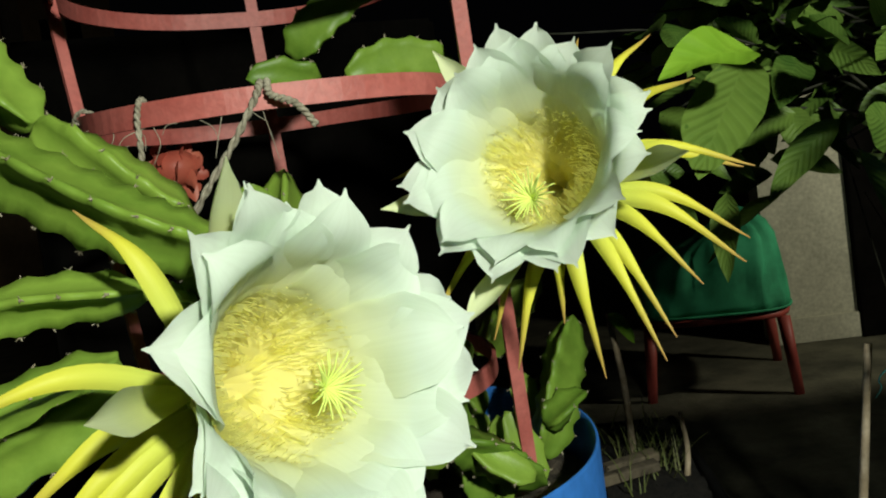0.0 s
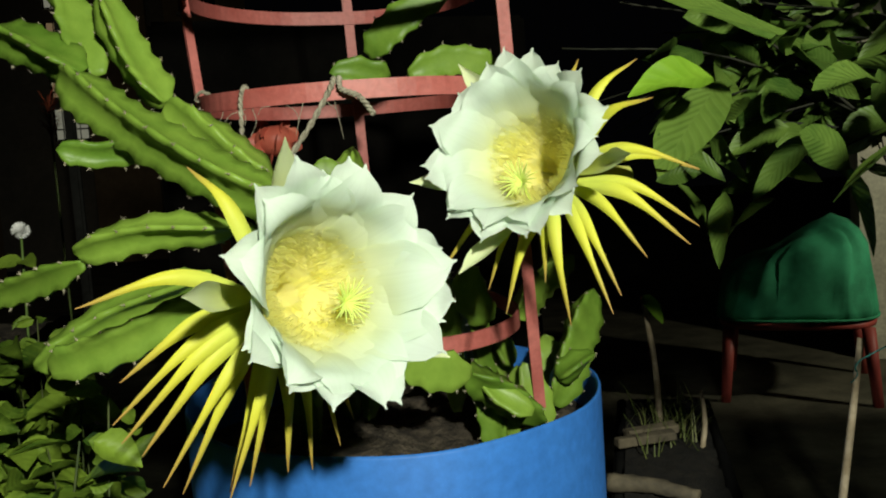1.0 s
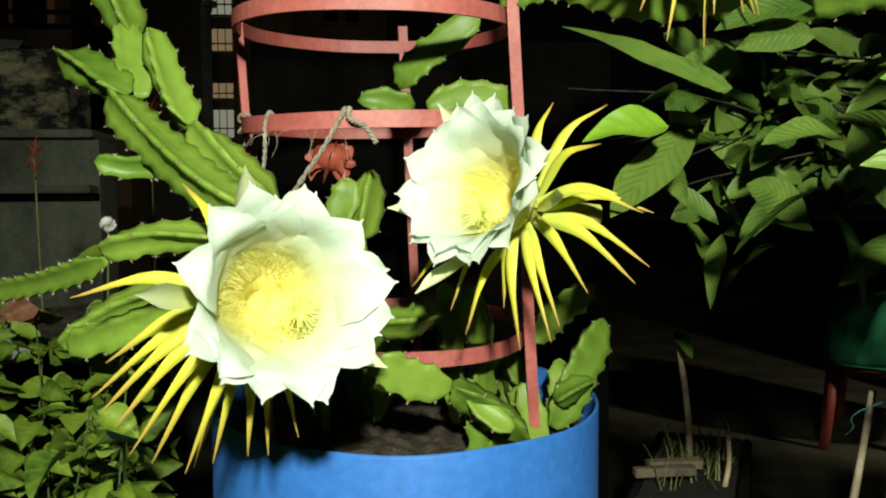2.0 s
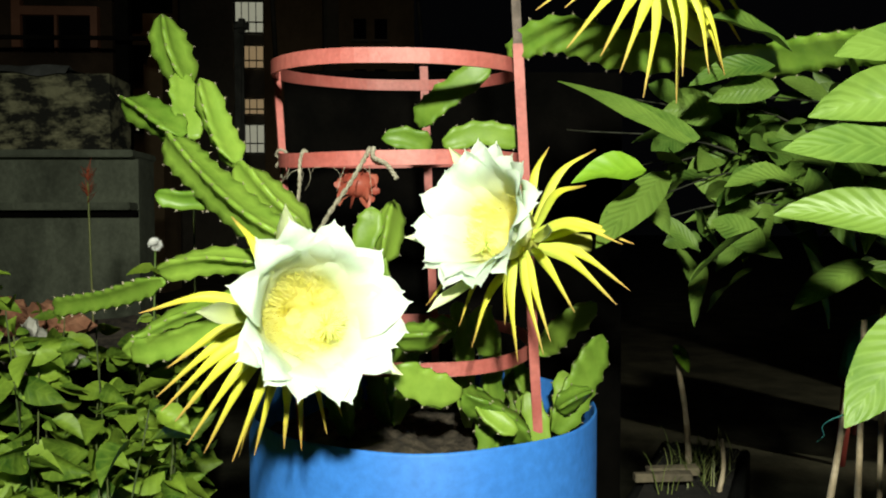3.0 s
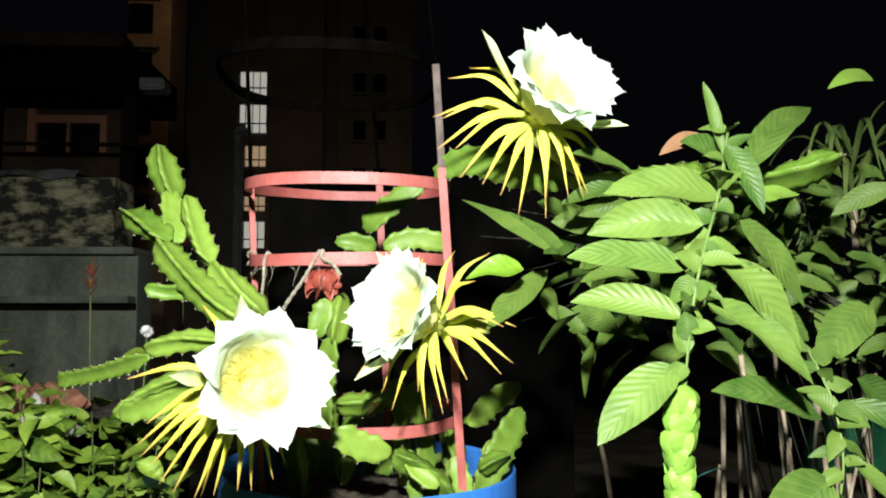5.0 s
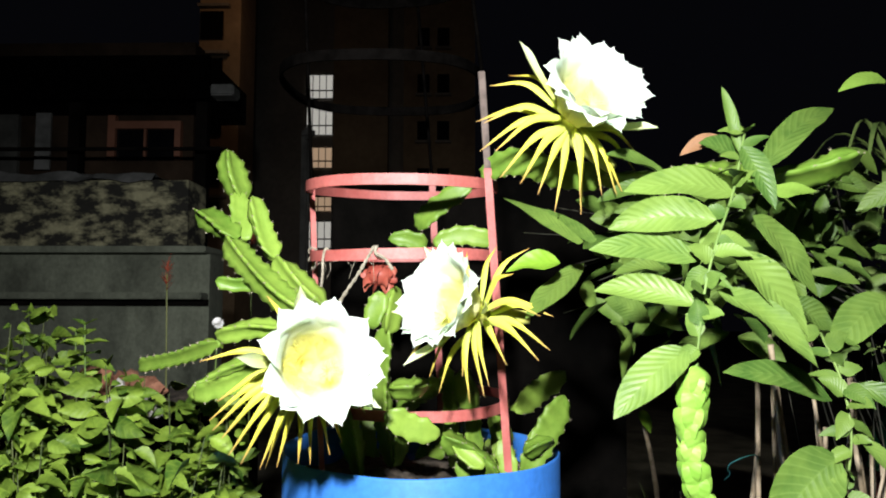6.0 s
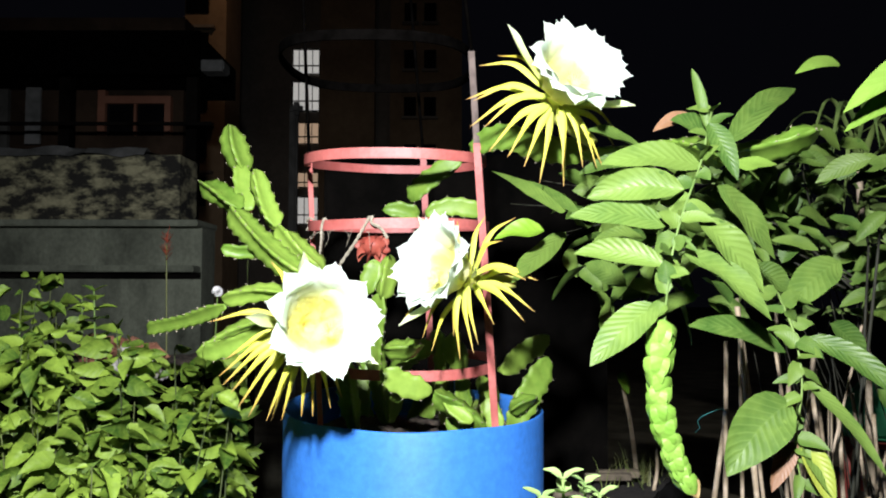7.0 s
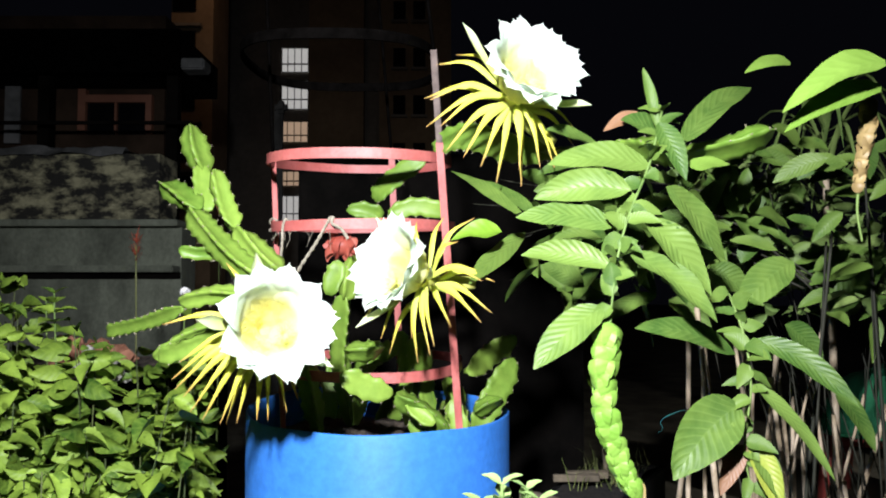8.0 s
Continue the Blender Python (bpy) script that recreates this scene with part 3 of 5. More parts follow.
STEM_Y = (0.052, [(0.087, 0.965, 0.995), (0.066, 0.968, 1.032), (0.055, 0.985, 1.068)])
STEM_Z = (0.042, [(0.086, 1.125, 0.9), (0.066, 1.118, 0.932), (0.052, 1.112, 0.963)])
STEM_AA = (0.042, [(0.625, 0.775, 1.366), (0.722, 0.736, 1.371), (0.775, 0.763, 1.393)])
STEM_AB = (0.03, [(0.145, 0.88, 0.897), (0.109, 0.877, 0.917), (0.081, 0.877, 0.941)])
STEM_AC = (0.045, [(-0.15, 0.92, 0.84), (-0.12, 0.83, 0.98), (-0.075, 0.72, 1.10), (-0.045, 0.64, 1.175)])
STEM_AD = (0.042, [(-0.075, 0.72, 1.10), (-0.07, 0.65, 1.12), (-0.06, 0.60, 1.14)])
STEM_AE = (0.045, [(-0.13, 1.02, 0.84), (-0.12, 0.95, 1.00), (-0.079, 0.901, 1.15)])
STEM_AF = (0.044, [(-0.085, 0.955, 0.87), (-0.06, 0.94, 0.985), (-0.01, 0.93, 1.022), (0.036, 0.93, 1.035)])
STEM_AG = (0.042, [(0.062, 1.01, 0.86), (0.055, 1.0, 0.979), (0.047, 1.0, 1.045)])
STEM_AH = (0.032, [(0.03, 0.985, 0.87), (0.030, 0.97, 0.999), (0.016, 0.97, 1.072)])
for k, (wide, points) in enumerate((STEM_A, STEM_B, STEM_C, STEM_D, STEM_E, STEM_F, STEM_G, STEM_H, STEM_I, STEM_J, STEM_K, STEM_L, STEM_M, STEM_N, STEM_O, STEM_P, STEM_Q, STEM_R, STEM_S, STEM_T, STEM_U, STEM_V, STEM_W,
                                      STEM_X, STEM_Y, STEM_Z, STEM_AA, STEM_AB, STEM_AC, STEM_AD, STEM_AE, STEM_AF, STEM_AG, STEM_AH)):
    cactus_stem(plant, wide * 1.12, points, 0.5 + 0.7 * math.sin(3.1 * k))

for k in range(16):
    a = radians(-30 + 13 * k)
    b = DRUM + Vector((0.19 * math.cos(a), 0.19 * math.sin(a), 0.80))
    e = b + Vector((random.uniform(-0.06, 0.06), random.uniform(-0.05, 0.08), random.uniform(0.09, 0.19)))
    cactus_stem(plant, random.uniform(0.03, 0.046), [b, b.lerp(e, 0.5) + Vector((random.uniform(-0.02, 0.02), 0, 0)), e], random.uniform(0, 2))

flower(plant, (0.067, 0.501, 1.106), (0.80, -0.60, 0.14), 0.096,
       [(112, 0.10, -0.3), (170, 0.115, -0.2), (196, 0.10, -0.35), (204, 0.115, -0.35), (210, 0.12, -0.3), (217, 0.115, -0.3), (226, 0.12, -0.25), (236, 0.12, -0.25), (244, 0.125, -0.2), (250, 0.12, -0.2),
        (256, 0.12, -0.25), (268, 0.11, -0.2), (274, 0.11, -0.1), (288, 0.11, -0.1), (300, 0.10, -0.2), (325, 0.085, 0.0), (334, 0.085, 0.1), (45, 0.08, 0.1)], (-0.06, 0.66, 1.12), 11, broad=((176, 1.28), (104, 1.22), (322, 1.22)), lean=(0.22, -0.14))
flower(plant, (0.170, 0.652, 1.206), (-0.31, -0.91, 0.30), 0.087,
       [(14, 0.098, -0.65), (3, 0.126, -0.08), (8, 0.11, -0.3), (-15, 0.117, -0.5), (-24, 0.125, -0.26), (-38, 0.106, 0.19), (-55, 0.125, 0.19), (-61, 0.13, 0.12), (-80, 0.125, -0.2), (-92, 0.085, -0.2), (-105, 0.127, 0.28),
        (-113, 0.11, 0.1), (-132, 0.115, 0.6), (169, 0.122, 0.3), (105, 0.085, 0.2), (80, 0.10, 0.1), (60, 0.122, -0.15), (28, 0.105, 0.6)], (0.27, 0.80, 1.17), 12, 1.0, broad=((127, 1.28), (248, 1.42), (193, 1.3), (352, 1.25)), lean=(-0.06, -0.27))
flower(plant, (0.429, 0.693, 1.527), (0.66, -0.60, 0.42), 0.088,
       [(128, 0.11, -0.3), (150, 0.125, -0.2), (162, 0.115, -0.5), (176, 0.12, -0.2), (188, 0.12, -0.6), (200, 0.125, -0.3), (212, 0.12, -0.5), (226, 0.12, -0.2), (240, 0.11, -0.5), (254, 0.12, -0.3), (264, 0.115, -0.2), (272, 0.12, -0.5),
        (281, 0.115, -0.3), (296, 0.11, -0.3), (314, 0.11, -0.4), (332, 0.11, -0.2), (342, 0.10, -0.1)], (0.40, 0.85, 1.42), 13, 1.05, broad=((148, 1.5), (320, 1.3)))


# ---- shrub with ribbed leaves and hanging bract spikes ----
SHRUB_UPPER = [
    ((0.644, 0.542, 1.318), (0.533, 0.452, 1.317), 0.044),
    ((0.629, 0.492, 1.283), (0.516, 0.446, 1.274), 0.046),
    ((0.616, 0.465, 1.236), (0.499, 0.427, 1.248), 0.044),
    ((0.612, 0.466, 1.185), (0.493, 0.46, 1.203), 0.036),
    ((0.607, 0.443, 1.137), (0.54, 0.379, 1.065), 0.048),
    ((0.643, 0.584, 1.373), (0.622, 0.591, 1.464), 0.015),
    ((0.661, 0.649, 1.364), (0.74, 0.797, 1.469), 0.043),
    ((0.656, 0.614, 1.359), (0.598, 0.56, 1.388), 0.037),
    ((0.648, 0.563, 1.38), (0.687, 0.543, 1.298), 0.031),
]
SHRUB_RIGHT = [
    ((0.662, 0.542, 1.292), (0.724, 0.612, 1.197), 0.044),
    ((0.647, 0.48, 1.245), (0.719, 0.522, 1.151), 0.043),
    ((0.633, 0.464, 1.202), (0.73, 0.496, 1.12), 0.044),
    ((0.737, 0.592, 1.075), (0.634, 0.481, 1.111), 0.036),
    ((0.799, 0.73, 1.197), (0.733, 0.643, 1.125), 0.052),
    ((0.763, 0.593, 1.096), (0.879, 0.589, 1.016), 0.032),
    ((0.743, 0.576, 1.014), (0.676, 0.49, 0.929), 0.068),
    ((0.76, 0.583, 1.039), (0.85, 0.579, 0.929), 0.025),
    ((0.755, 0.585, 0.964), (0.793, 0.574, 0.893), 0.032),
    ((0.782, 0.782, 1.107), (0.83, 0.809, 1.053), 0.038),
    ((0.837, 0.979, 1.114), (0.919, 0.96, 1.197), 0.055),
]
SHRUB_BACK = [
    ((0.478, 0.564, 1.192), (0.417, 0.588, 1.141), 0.032),
    ((0.449, 1.032, 1.128), (0.378, 1.097, 1.055), 0.045),
    ((0.470, 0.90, 1.20), (0.408, 0.93, 1.13), 0.030),
    ((0.811, 1.017, 1.19), (0.923, 1.073, 1.215), 0.049),
    ((0.664, 0.829, 1.188), (0.727, 0.864, 1.152), 0.045),
    ((0.844, 0.932, 0.999), (0.898, 0.908, 0.909), 0.04),
]
NARROW = [((0.403, 0.678, 1.279), (0.234, 0.777, 1.371), 0.024), ((0.405, 0.734, 1.287), (0.291, 0.781, 1.351), 0.026)]
NEAR_LEAVES = [
    ((0.911, 0.45, 1.402), (0.815, 0.373, 1.340), 0.040),
    ((0.907, 0.46, 1.378), (0.815, 0.393, 1.323), 0.036),
    ((0.805, 0.662, 1.466), (0.755, 0.581, 1.438), 0.022),
]
LIME_LEAVES = [
    ((0.35, 0.733, 1.254), (0.274, 0.695, 1.241), 0.044),
    ((0.672, 0.657, 1.331), (0.722, 0.682, 1.335), 0.034),
]
SHRUB_STEM = [(0.649, 0.585, 1.401), (0.641, 0.541, 1.323), (0.631, 0.483, 1.259), (0.622, 0.453, 1.202), (0.613, 0.447, 1.127)]
SHRUB_STEM2 = [(0.724, 0.637, 1.153), (0.748, 0.596, 1.095), (0.756, 0.582, 1.032), (0.747, 0.581, 0.961), (0.754, 0.587, 0.903)]
BRACT_LINE = [(0.613, 0.447, 1.125), (0.607, 0.441, 1.073), (0.608, 0.439, 1.019), (0.617, 0.446, 0.972), (0.628, 0.454, 0.937), (0.64, 0.461, 0.917)]
BRACT2_LINE = [(0.895, 0.488, 1.379), (0.893, 0.489, 1.336), (0.886, 0.488, 1.292), (0.881, 0.488, 1.248), (0.885, 0.491, 1.212)]
shrub = thing("ribbed_leaf_shrub", "leafy shrub with ribbed green leaves and hanging green bract spikes", "shrub", (0.75, 0.75, 0))
bm = bmesh.new()
tube(bm, spline(SHRUB_STEM, 20), (0.0019, 0.0014), 7)
part("branch", bm, TWIG, shrub)
bm = bmesh.new()
tube(bm, spline(SHRUB_STEM2, 20), (0.0018, 0.0012), 7)
part("branch", bm, TWIG, shrub)
for base, tip, wide in SHRUB_UPPER + SHRUB_RIGHT:
    big_leaf(shrub, base, tip, wide, SHRUB_LEAF)
for base, tip, wide in NARROW:
    big_leaf(shrub, base, tip, wide, SHRUB_LEAF, shape=lance, sag=0.03, face=(-0.6, -0.5, 1.6))
big_leaf(shrub, (0.365, 0.80, 1.258), (0.297, 0.717, 1.167), 0.060, SHRUB_LEAF, face=(-0.2, -1.0, 0.25), sag=0.02, cup=0.1)
for k, (base, tip, wide) in enumerate(SHRUB_BACK):
    big_leaf(shrub, base, tip, wide, SHRUB_LEAF, face=(-2.5, 0.4, 3.2) if k == 0 else None)
for base, tip, wide in NEAR_LEAVES + LIME_LEAVES[1:]:
    big_leaf(shrub, base, tip, wide, FRESH_LEAF, shape=ovate)
for base, tip, wide in LIME_LEAVES[:1]:
    big_leaf(shrub, base, tip, wide, LIME_LEAF, shape=ovate)
for k in range(110):
    p = Vector((random.uniform(0.62, 1.08), random.uniform(0.84, 1.25), random.uniform(1.10, 1.40)))
    if p.x < 0.82:
        p.z = max(p.z, random.uniform(1.17, 1.44))
    way = Vector((random.uniform(-1, 1), random.uniform(-0.7, 0.3), random.uniform(-0.8, 0.35))).normalized()
    big_leaf(shrub, p, p + way * random.uniform(0.05, 0.095), random.uniform(0.022, 0.038), SHRUB_LEAF, n=7, across=4)
for k in range(26):
    p = Vector((random.uniform(0.46, 0.66), random.uniform(0.78, 0.98), random.uniform(1.14, 1.40)))
    way = Vector((random.uniform(-1, 0.7), random.uniform(-0.7, 0.2), random.uniform(-0.6, 0.3))).normalized()
    big_leaf(shrub, p, p + way * random.uniform(0.08, 0.12), random.uniform(0.032, 0.046), SHRUB_LEAF, n=8, across=4, face=(random.uniform(-0.5, 1), random.uniform(-0.9, 0.2), random.uniform(0.1, 1)))
for k in range(20):
    p = Vector((random.uniform(0.29, 0.48), random.uniform(0.94, 1.14), random.uniform(1.14, 1.36)))
    way = Vector((random.uniform(-1, 0.7), random.uniform(-0.6, 0.1), random.uniform(-0.9, 0.3))).normalized()
    big_leaf(shrub, p, p + way * random.uniform(0.06, 0.10), random.uniform(0.026, 0.042), SHRUB_LEAF, n=8, across=4, face=(random.uniform(-0.6, 0.8), random.uniform(-0.9, 0.1), random.uniform(-0.1, 1)))
for k in range(11):
    a = Vector((0.80 + 0.01 * k, 0.95 + 0.03 * k, 1.16))
    b = Vector((random.uniform(0.34, 0.52), random.uniform(0.92, 1.35), random.uniform(1.17, 1.42)))
    line = spline([a, a.lerp(b, 0.5) + Vector((0, 0, 0.06)), b], 16)
    bm = bmesh.new()
    tube(bm, line, (0.002, 0.0012), 6)
    part("branch", bm, DARKTWIG, shrub)
    for q in range(7):
        p = line[6 + q]
        way = Vector((random.uniform(-1, 0.6), random.uniform(-0.8, 0.3), random.uniform(-0.4, 0.6))).normalized()
        big_leaf(shrub, p, p + way * random.uniform(0.05, 0.10), random.uniform(0.022, 0.04), SHRUB_LEAF, n=7, across=4, face=(random.uniform(-1, 1), random.uniform(-0.7, 0.9), random.uniform(-0.2, 1)))
for k in range(12):
    a = Vector((random.uniform(0.55, 0.62), random.uniform(0.95, 1.1), random.uniform(1.17, 1.3)))
    b = Vector((random.uniform(0.20, 0.40), random.uniform(0.86, 1.2), random.uniform(1.15, 1.42)))
    line = spline([a, a.lerp(b, 0.5) + Vector((0, 0, 0.04)), b], 12)
    bm = bmesh.new()
    tube(bm, line, (0.0018, 0.001), 6)
    part("branch", bm, DARKTWIG, shrub)
    for q in range(6):
        p = line[min(12, 3 + q)]
        way = Vector((random.uniform(-1, 0.7), random.uniform(-0.8, 0.3), random.uniform(-0.9, 0.4))).normalized()
        big_leaf(shrub, p, p + way * random.uniform(0.05, 0.105), random.uniform(0.026, 0.044), SHRUB_LEAF, n=7, across=4, face=(random.uniform(-0.8, 1), random.uniform(-0.9, 0.5), random.uniform(-0.2, 1)))
for k in range(3):
    a = Vector((random.uniform(0.76, 0.95), random.uniform(0.75, 1.15), 0))
    b = a + Vector((random.uniform(-0.1, 0.1), random.uniform(-0.1, 0.1), random.uniform(1.15, 1.4)))
    bm = bmesh.new()
    tube(bm, spline([a, a.lerp(b, 0.5) + Vector((random.uniform(-0.05, 0.05), 0, 0)), b], 16), (0.005, 0.002), 6)
    part("branch", bm, DARKTWIG, shrub)


def bract_spike(line, count, material, tail):
    """A hanging spike: a thin axis with two rows of overlapping cupped bracts."""
    pts = spline(line, 60)
    bm = bmesh.new()
    tube(bm, pts, (0.0022, 0.0012), 6)
    axis = part("spike", bm, TWIG, shrub, "hanging spike of overlapping bracts")
    fr = frames(pts, (0, -1, 0))
    for k in range(count):
        i = int(1 + 51 * k / count) if not tail else int(2 + 34 * k / count)
        p, w, s, u = fr[i]
        front = Vector((0.25, -1, 0.1))
        side = w.cross(front).normalized()
        front = side.cross(w).normalized()
        turn = (k * 2.0 + random.uniform(-0.25, 0.25)) if k % 3 == 2 else (0.55 if k % 2 else -0.55) + random.uniform(-0.25, 0.25)
        o = (side * math.sin(turn) + front * math.cos(turn)).normalized()
        size = (0.036 if not tail else 0.021) * (1 - 0.3 * k / count) * random.uniform(0.92, 1.08)
        bm = bmesh.new()
        base = p - o * 0.001
        blade(bm, spline([base, base + o * size * 0.36 + w * size * 0.22, base + o * size * 0.40 + w * size * 0.66, base + o * size * 0.30 + w * size], 8), o, size * 0.47, lambda v: math.sin(math.pi * min(0.96, 0.10 + 0.84 * v)) ** 0.5, -0.35, 6, 0.04, k, 0.0008)
        part("bract", bm, material, axis)
    if not tail:
        p, w, s, u = fr[55]
        big_leaf(axis, p, p + w * 0.024 + Vector((0, -0.006, 0)), 0.022, DRY_BRACT, name="bract", shape=ovate, n=6, across=4)
        bm = bmesh.new()
        tube(bm, spline([pts[58], pts[60] + Vector((0.004, 0, -0.016)), pts[60] + Vector((0.012, 0.002, -0.04))], 14), [0.0022, 0.0011, 0.0022, 0.0012, 0.0024, 0.0012, 0.002, 0.001, 0.0018, 0.001, 0.0016, 0.0009, 0.0012, 0.0008, 0.0006], 6)
        part("tip", bm, CANE, axis, "dry pale knobbly tip")


bract_spike(BRACT_LINE, 36, BRACT, False)
bract_spike(BRACT2_LINE, 22, DRY_BRACT, True)
for base, tip, wide, mat in (((0.748, 0.583, 0.962), (0.72, 0.56, 0.90), 0.026, BROWN_LEAF), ((0.62, 0.59, 1.40), (0.575, 0.56, 1.375), 0.02, BROWN_LEAF), ((0.757, 0.584, 0.965), (0.79, 0.57, 0.885), 0.032, YELLOW_LEAF)):
    big_leaf(shrub, base, tip, wide, mat)
for k in range(56):
    line, t = (SHRUB_STEM, k / 30) if k < 30 else (SHRUB_STEM2, (k - 30) / 26)
    p = spline(line, 26)[int(26 * t)]
    way = Vector((random.uniform(-1, 1), random.uniform(-0.6, 0.6), random.uniform(-0.7, 0.5)))
    big_leaf(shrub, p, p + way.normalized() * random.uniform(0.02, 0.045), random.uniform(0.013, 0.026), SHRUB_LEAF, name="stipule", n=6, across=4, shape=ovate)


def canes(count):
    t = thing("cane_stand", "dry pale cane stems standing behind the shrub", "canes", (0.65, 1.15, 0.0), kind="")
    for k in range(count):
        x, y = 0.64 + 0.032 * (k % 10) + random.uniform(-0.02, 0.03), 1.08 + random.uniform(-0.12, 0.12)
        lean = Vector((random.uniform(-0.10, 0.24), random.uniform(-0.06, 0.06), 0))
        h = random.uniform(0.8, 1.15)
        base = Vector((x, y, 0.0))
        pts = [base, base + lean * 0.4 + Vector((0, 0, h * 0.5)), base + lean + Vector((0, 0, h))]
        line = spline(pts, 24)
        bm = bmesh.new()
        r = random.uniform(0.003, 0.0065)
        tube(bm, line, [r * (1.25 if i % 6 == 0 else 1.0) * (1 - 0.3 * i / 24) for i in range(25)], 7)
        part("cane", bm, CANE, t)
    return t


canes(30)


def leafy(name, label, category, at, branches, leaves, mats, length, wide, spread, picks, face, shape=ovate, twig=TWIG, low=7, bare=None):
    """A bush: bent twigs from the root, leaves in pairs along their upper parts."""
    t = thing(name, label, category, at)
    meshes = [leaf_mesh(mats[k % len(mats)], length * random.uniform(0.8, 1.2), wide * random.uniform(0.85, 1.15), shape, sag=(-0.1, -0.24, -0.4, -0.55)[k], cup=(0.25, 0.7, 0.45, 0.9)[k]) for k in range(4)]
    poses = []
    for root, top in branches:
        r, e = Vector(root), Vector(top)
        mid = r.lerp(e, 0.5) + Vector((random.uniform(-1, 1), random.uniform(-1, 1), 0.4)) * spread * 0.4
        line = spline([r, mid, e], 20)
        bm = bmesh.new()
        tube(bm, line, (0.0028, 0.0010) if low < 10 else (0.0024, 0.0010), 6)
        part("twig", bm, twig, t)
        for k in range(leaves):
            i = random.randint(low, 20)
            p = line[i]
            a = random.uniform(0, 6.28)
            out = Vector((math.cos(a), math.sin(a), random.uniform(-0.15, 0.35)))
            f = Vector(face) + Vector([random.uniform(-1.7, 1.7) for _ in range(3)])
            gap = random.uniform(0.004, spread * 0.6) * (1.1 - 0.6 * i / 20)
            if bare and p.x < bare[0] and p.z < bare[1]:
                continue
            poses.append(leaf_pose(p + out * gap, out + Vector((0, 0, random.uniform(-0.5, 0.1))), f, random.choice((0.45, 0.6, 0.8, 1.1, 1.3)) * random.uniform(0.85, 1.1) * (1.15 - 0.4 * (i / 20))))
    random.shuffle(poses)
    for m in poses[:picks]:
        piece("leaf", meshes[random.randrange(4)], m, t)
    if poses[picks:]:
        joined("foliage", meshes, poses[picks:], t)
    return t


def herb_shape(v):
    return math.sin(math.pi * v ** 0.7) ** 0.9 if 0 < v < 1 else 0.0


# herb bed beside the drum
for k in range(12):
    cx, cy = (-0.37 - 0.115 * (k % 6), 0.42 + 0.17 * (k // 6) + 0.07 * (k % 3))
    top = 0.85 + 0.05 * (k % 4) + 0.16 * (cy - 0.4) + 0.10 * (k % 6) / 5
    br = [((cx + random.uniform(-0.05, 0.05), cy + random.uniform(-0.05, 0.05), 0.0), (cx + random.uniform(-0.15, 0.15), cy + random.uniform(-0.14, 0.14), top + random.uniform(-0.30, 0.03))) for _ in range(11)]
    tagged(leafy("herb", "bushy green herb with small ovate leaves beside the drum", "herb", (cx, cy, 0), br, 54, [HERB_LEAF], 0.063, 0.038, 0.10, 26, (0.4, -0.6, 0.65), herb_shape, HERB_TWIG, low=8), group="herbs beside the drum")

for cx, cy, top in ((-0.36, 0.58, 0.74), (-0.36, 0.68, 0.83), (-0.42, 0.74, 0.90), (-0.37, 0.50, 0.80), (-0.50, 0.85, 0.95), (-0.62, 0.95, 1.0), (-0.8, 0.9, 1.02)):
    br = [((cx + random.uniform(-0.04, 0.04), cy + random.uniform(-0.04, 0.04), 0.0), (cx + random.uniform(-0.10, 0.06), cy + random.uniform(-0.10, 0.06), top + random.uniform(-0.22, 0.04))) for _ in range(8)]
    tagged(leafy("herb", "bushy green herb with small ovate leaves beside the drum", "herb", (cx, cy, 0), br, 44, [HERB_LEAF], 0.070, 0.040, 0.08, 26, (0.4, -0.6, 0.65), herb_shape, HERB_TWIG, low=8), group="herbs beside the drum")

# dim foliage behind the cage and the ribbed shrub
for cx, cy, z0, z1, n in ((0.85, 1.22, 1.1, 1.42, 6), (0.95, 1.35, 1.05, 1.48, 7), (1.18, 1.22, 0.95, 1.5, 8), (0.82, 1.5, 1.15, 1.45, 4)):
    br = [((cx + random.uniform(0.10, 0.25), cy + random.uniform(-0.1, 0.1), 0.0), (cx + random.uniform(-0.3, 0.28), cy + random.uniform(-0.2, 0.2), random.uniform(z0, z1))) for _ in range(n)]
    b = leafy("bush", "dim dark green bush behind the planted drum", "bush", (cx, cy, 0), br, 96, [DARK_LEAF], 0.055, 0.032, 0.17, 40, (0.3, -0.8, 0.5), elliptic, DARKTWIG, 14, (1.4, 1.14))
    tagged(b, group="bushes behind the drum")

for cx, cy, z0, z1, n in ((0.72, 1.02, 0.95, 1.36, 6), (0.82, 1.16, 0.9, 1.42, 6), (0.90, 0.96, 0.88, 1.30, 6), (0.97, 1.20, 0.9, 1.45, 7)):
    br = [((cx + random.uniform(0.06, 0.18), cy + random.uniform(-0.08, 0.08), 0.0), (cx + random.uniform(-0.10, 0.14), cy + random.uniform(-0.12, 0.12), random.uniform(z0, z1))) for _ in range(n)]
    b = leafy("bush", "dim dark green bush behind the planted drum", "bush", (cx, cy, 0), br, 72, [DARK_LEAF], 0.046, 0.025, 0.13, 40, (0.3, -0.8, 0.5), elliptic, DARKTWIG, 13, (1.4, 1.10))
    tagged(b, group="bushes behind the drum")


# ---- distance: mossy wall, house and lit flats, laid out along the yard ----
YARD = pose(0.881, -0.520, 0, 0, 0, 27.1)


def yard_part(name, boxes, material, parent=None, label="", bevel=0.0):
    bm = bmesh.new()
    for lo, hi in boxes:
        box(bm, lo, hi, bevel)
    bmesh.ops.transform(bm, matrix=YARD, verts=bm.verts)
    return part(name, bm, material, parent, label, smooth=False)


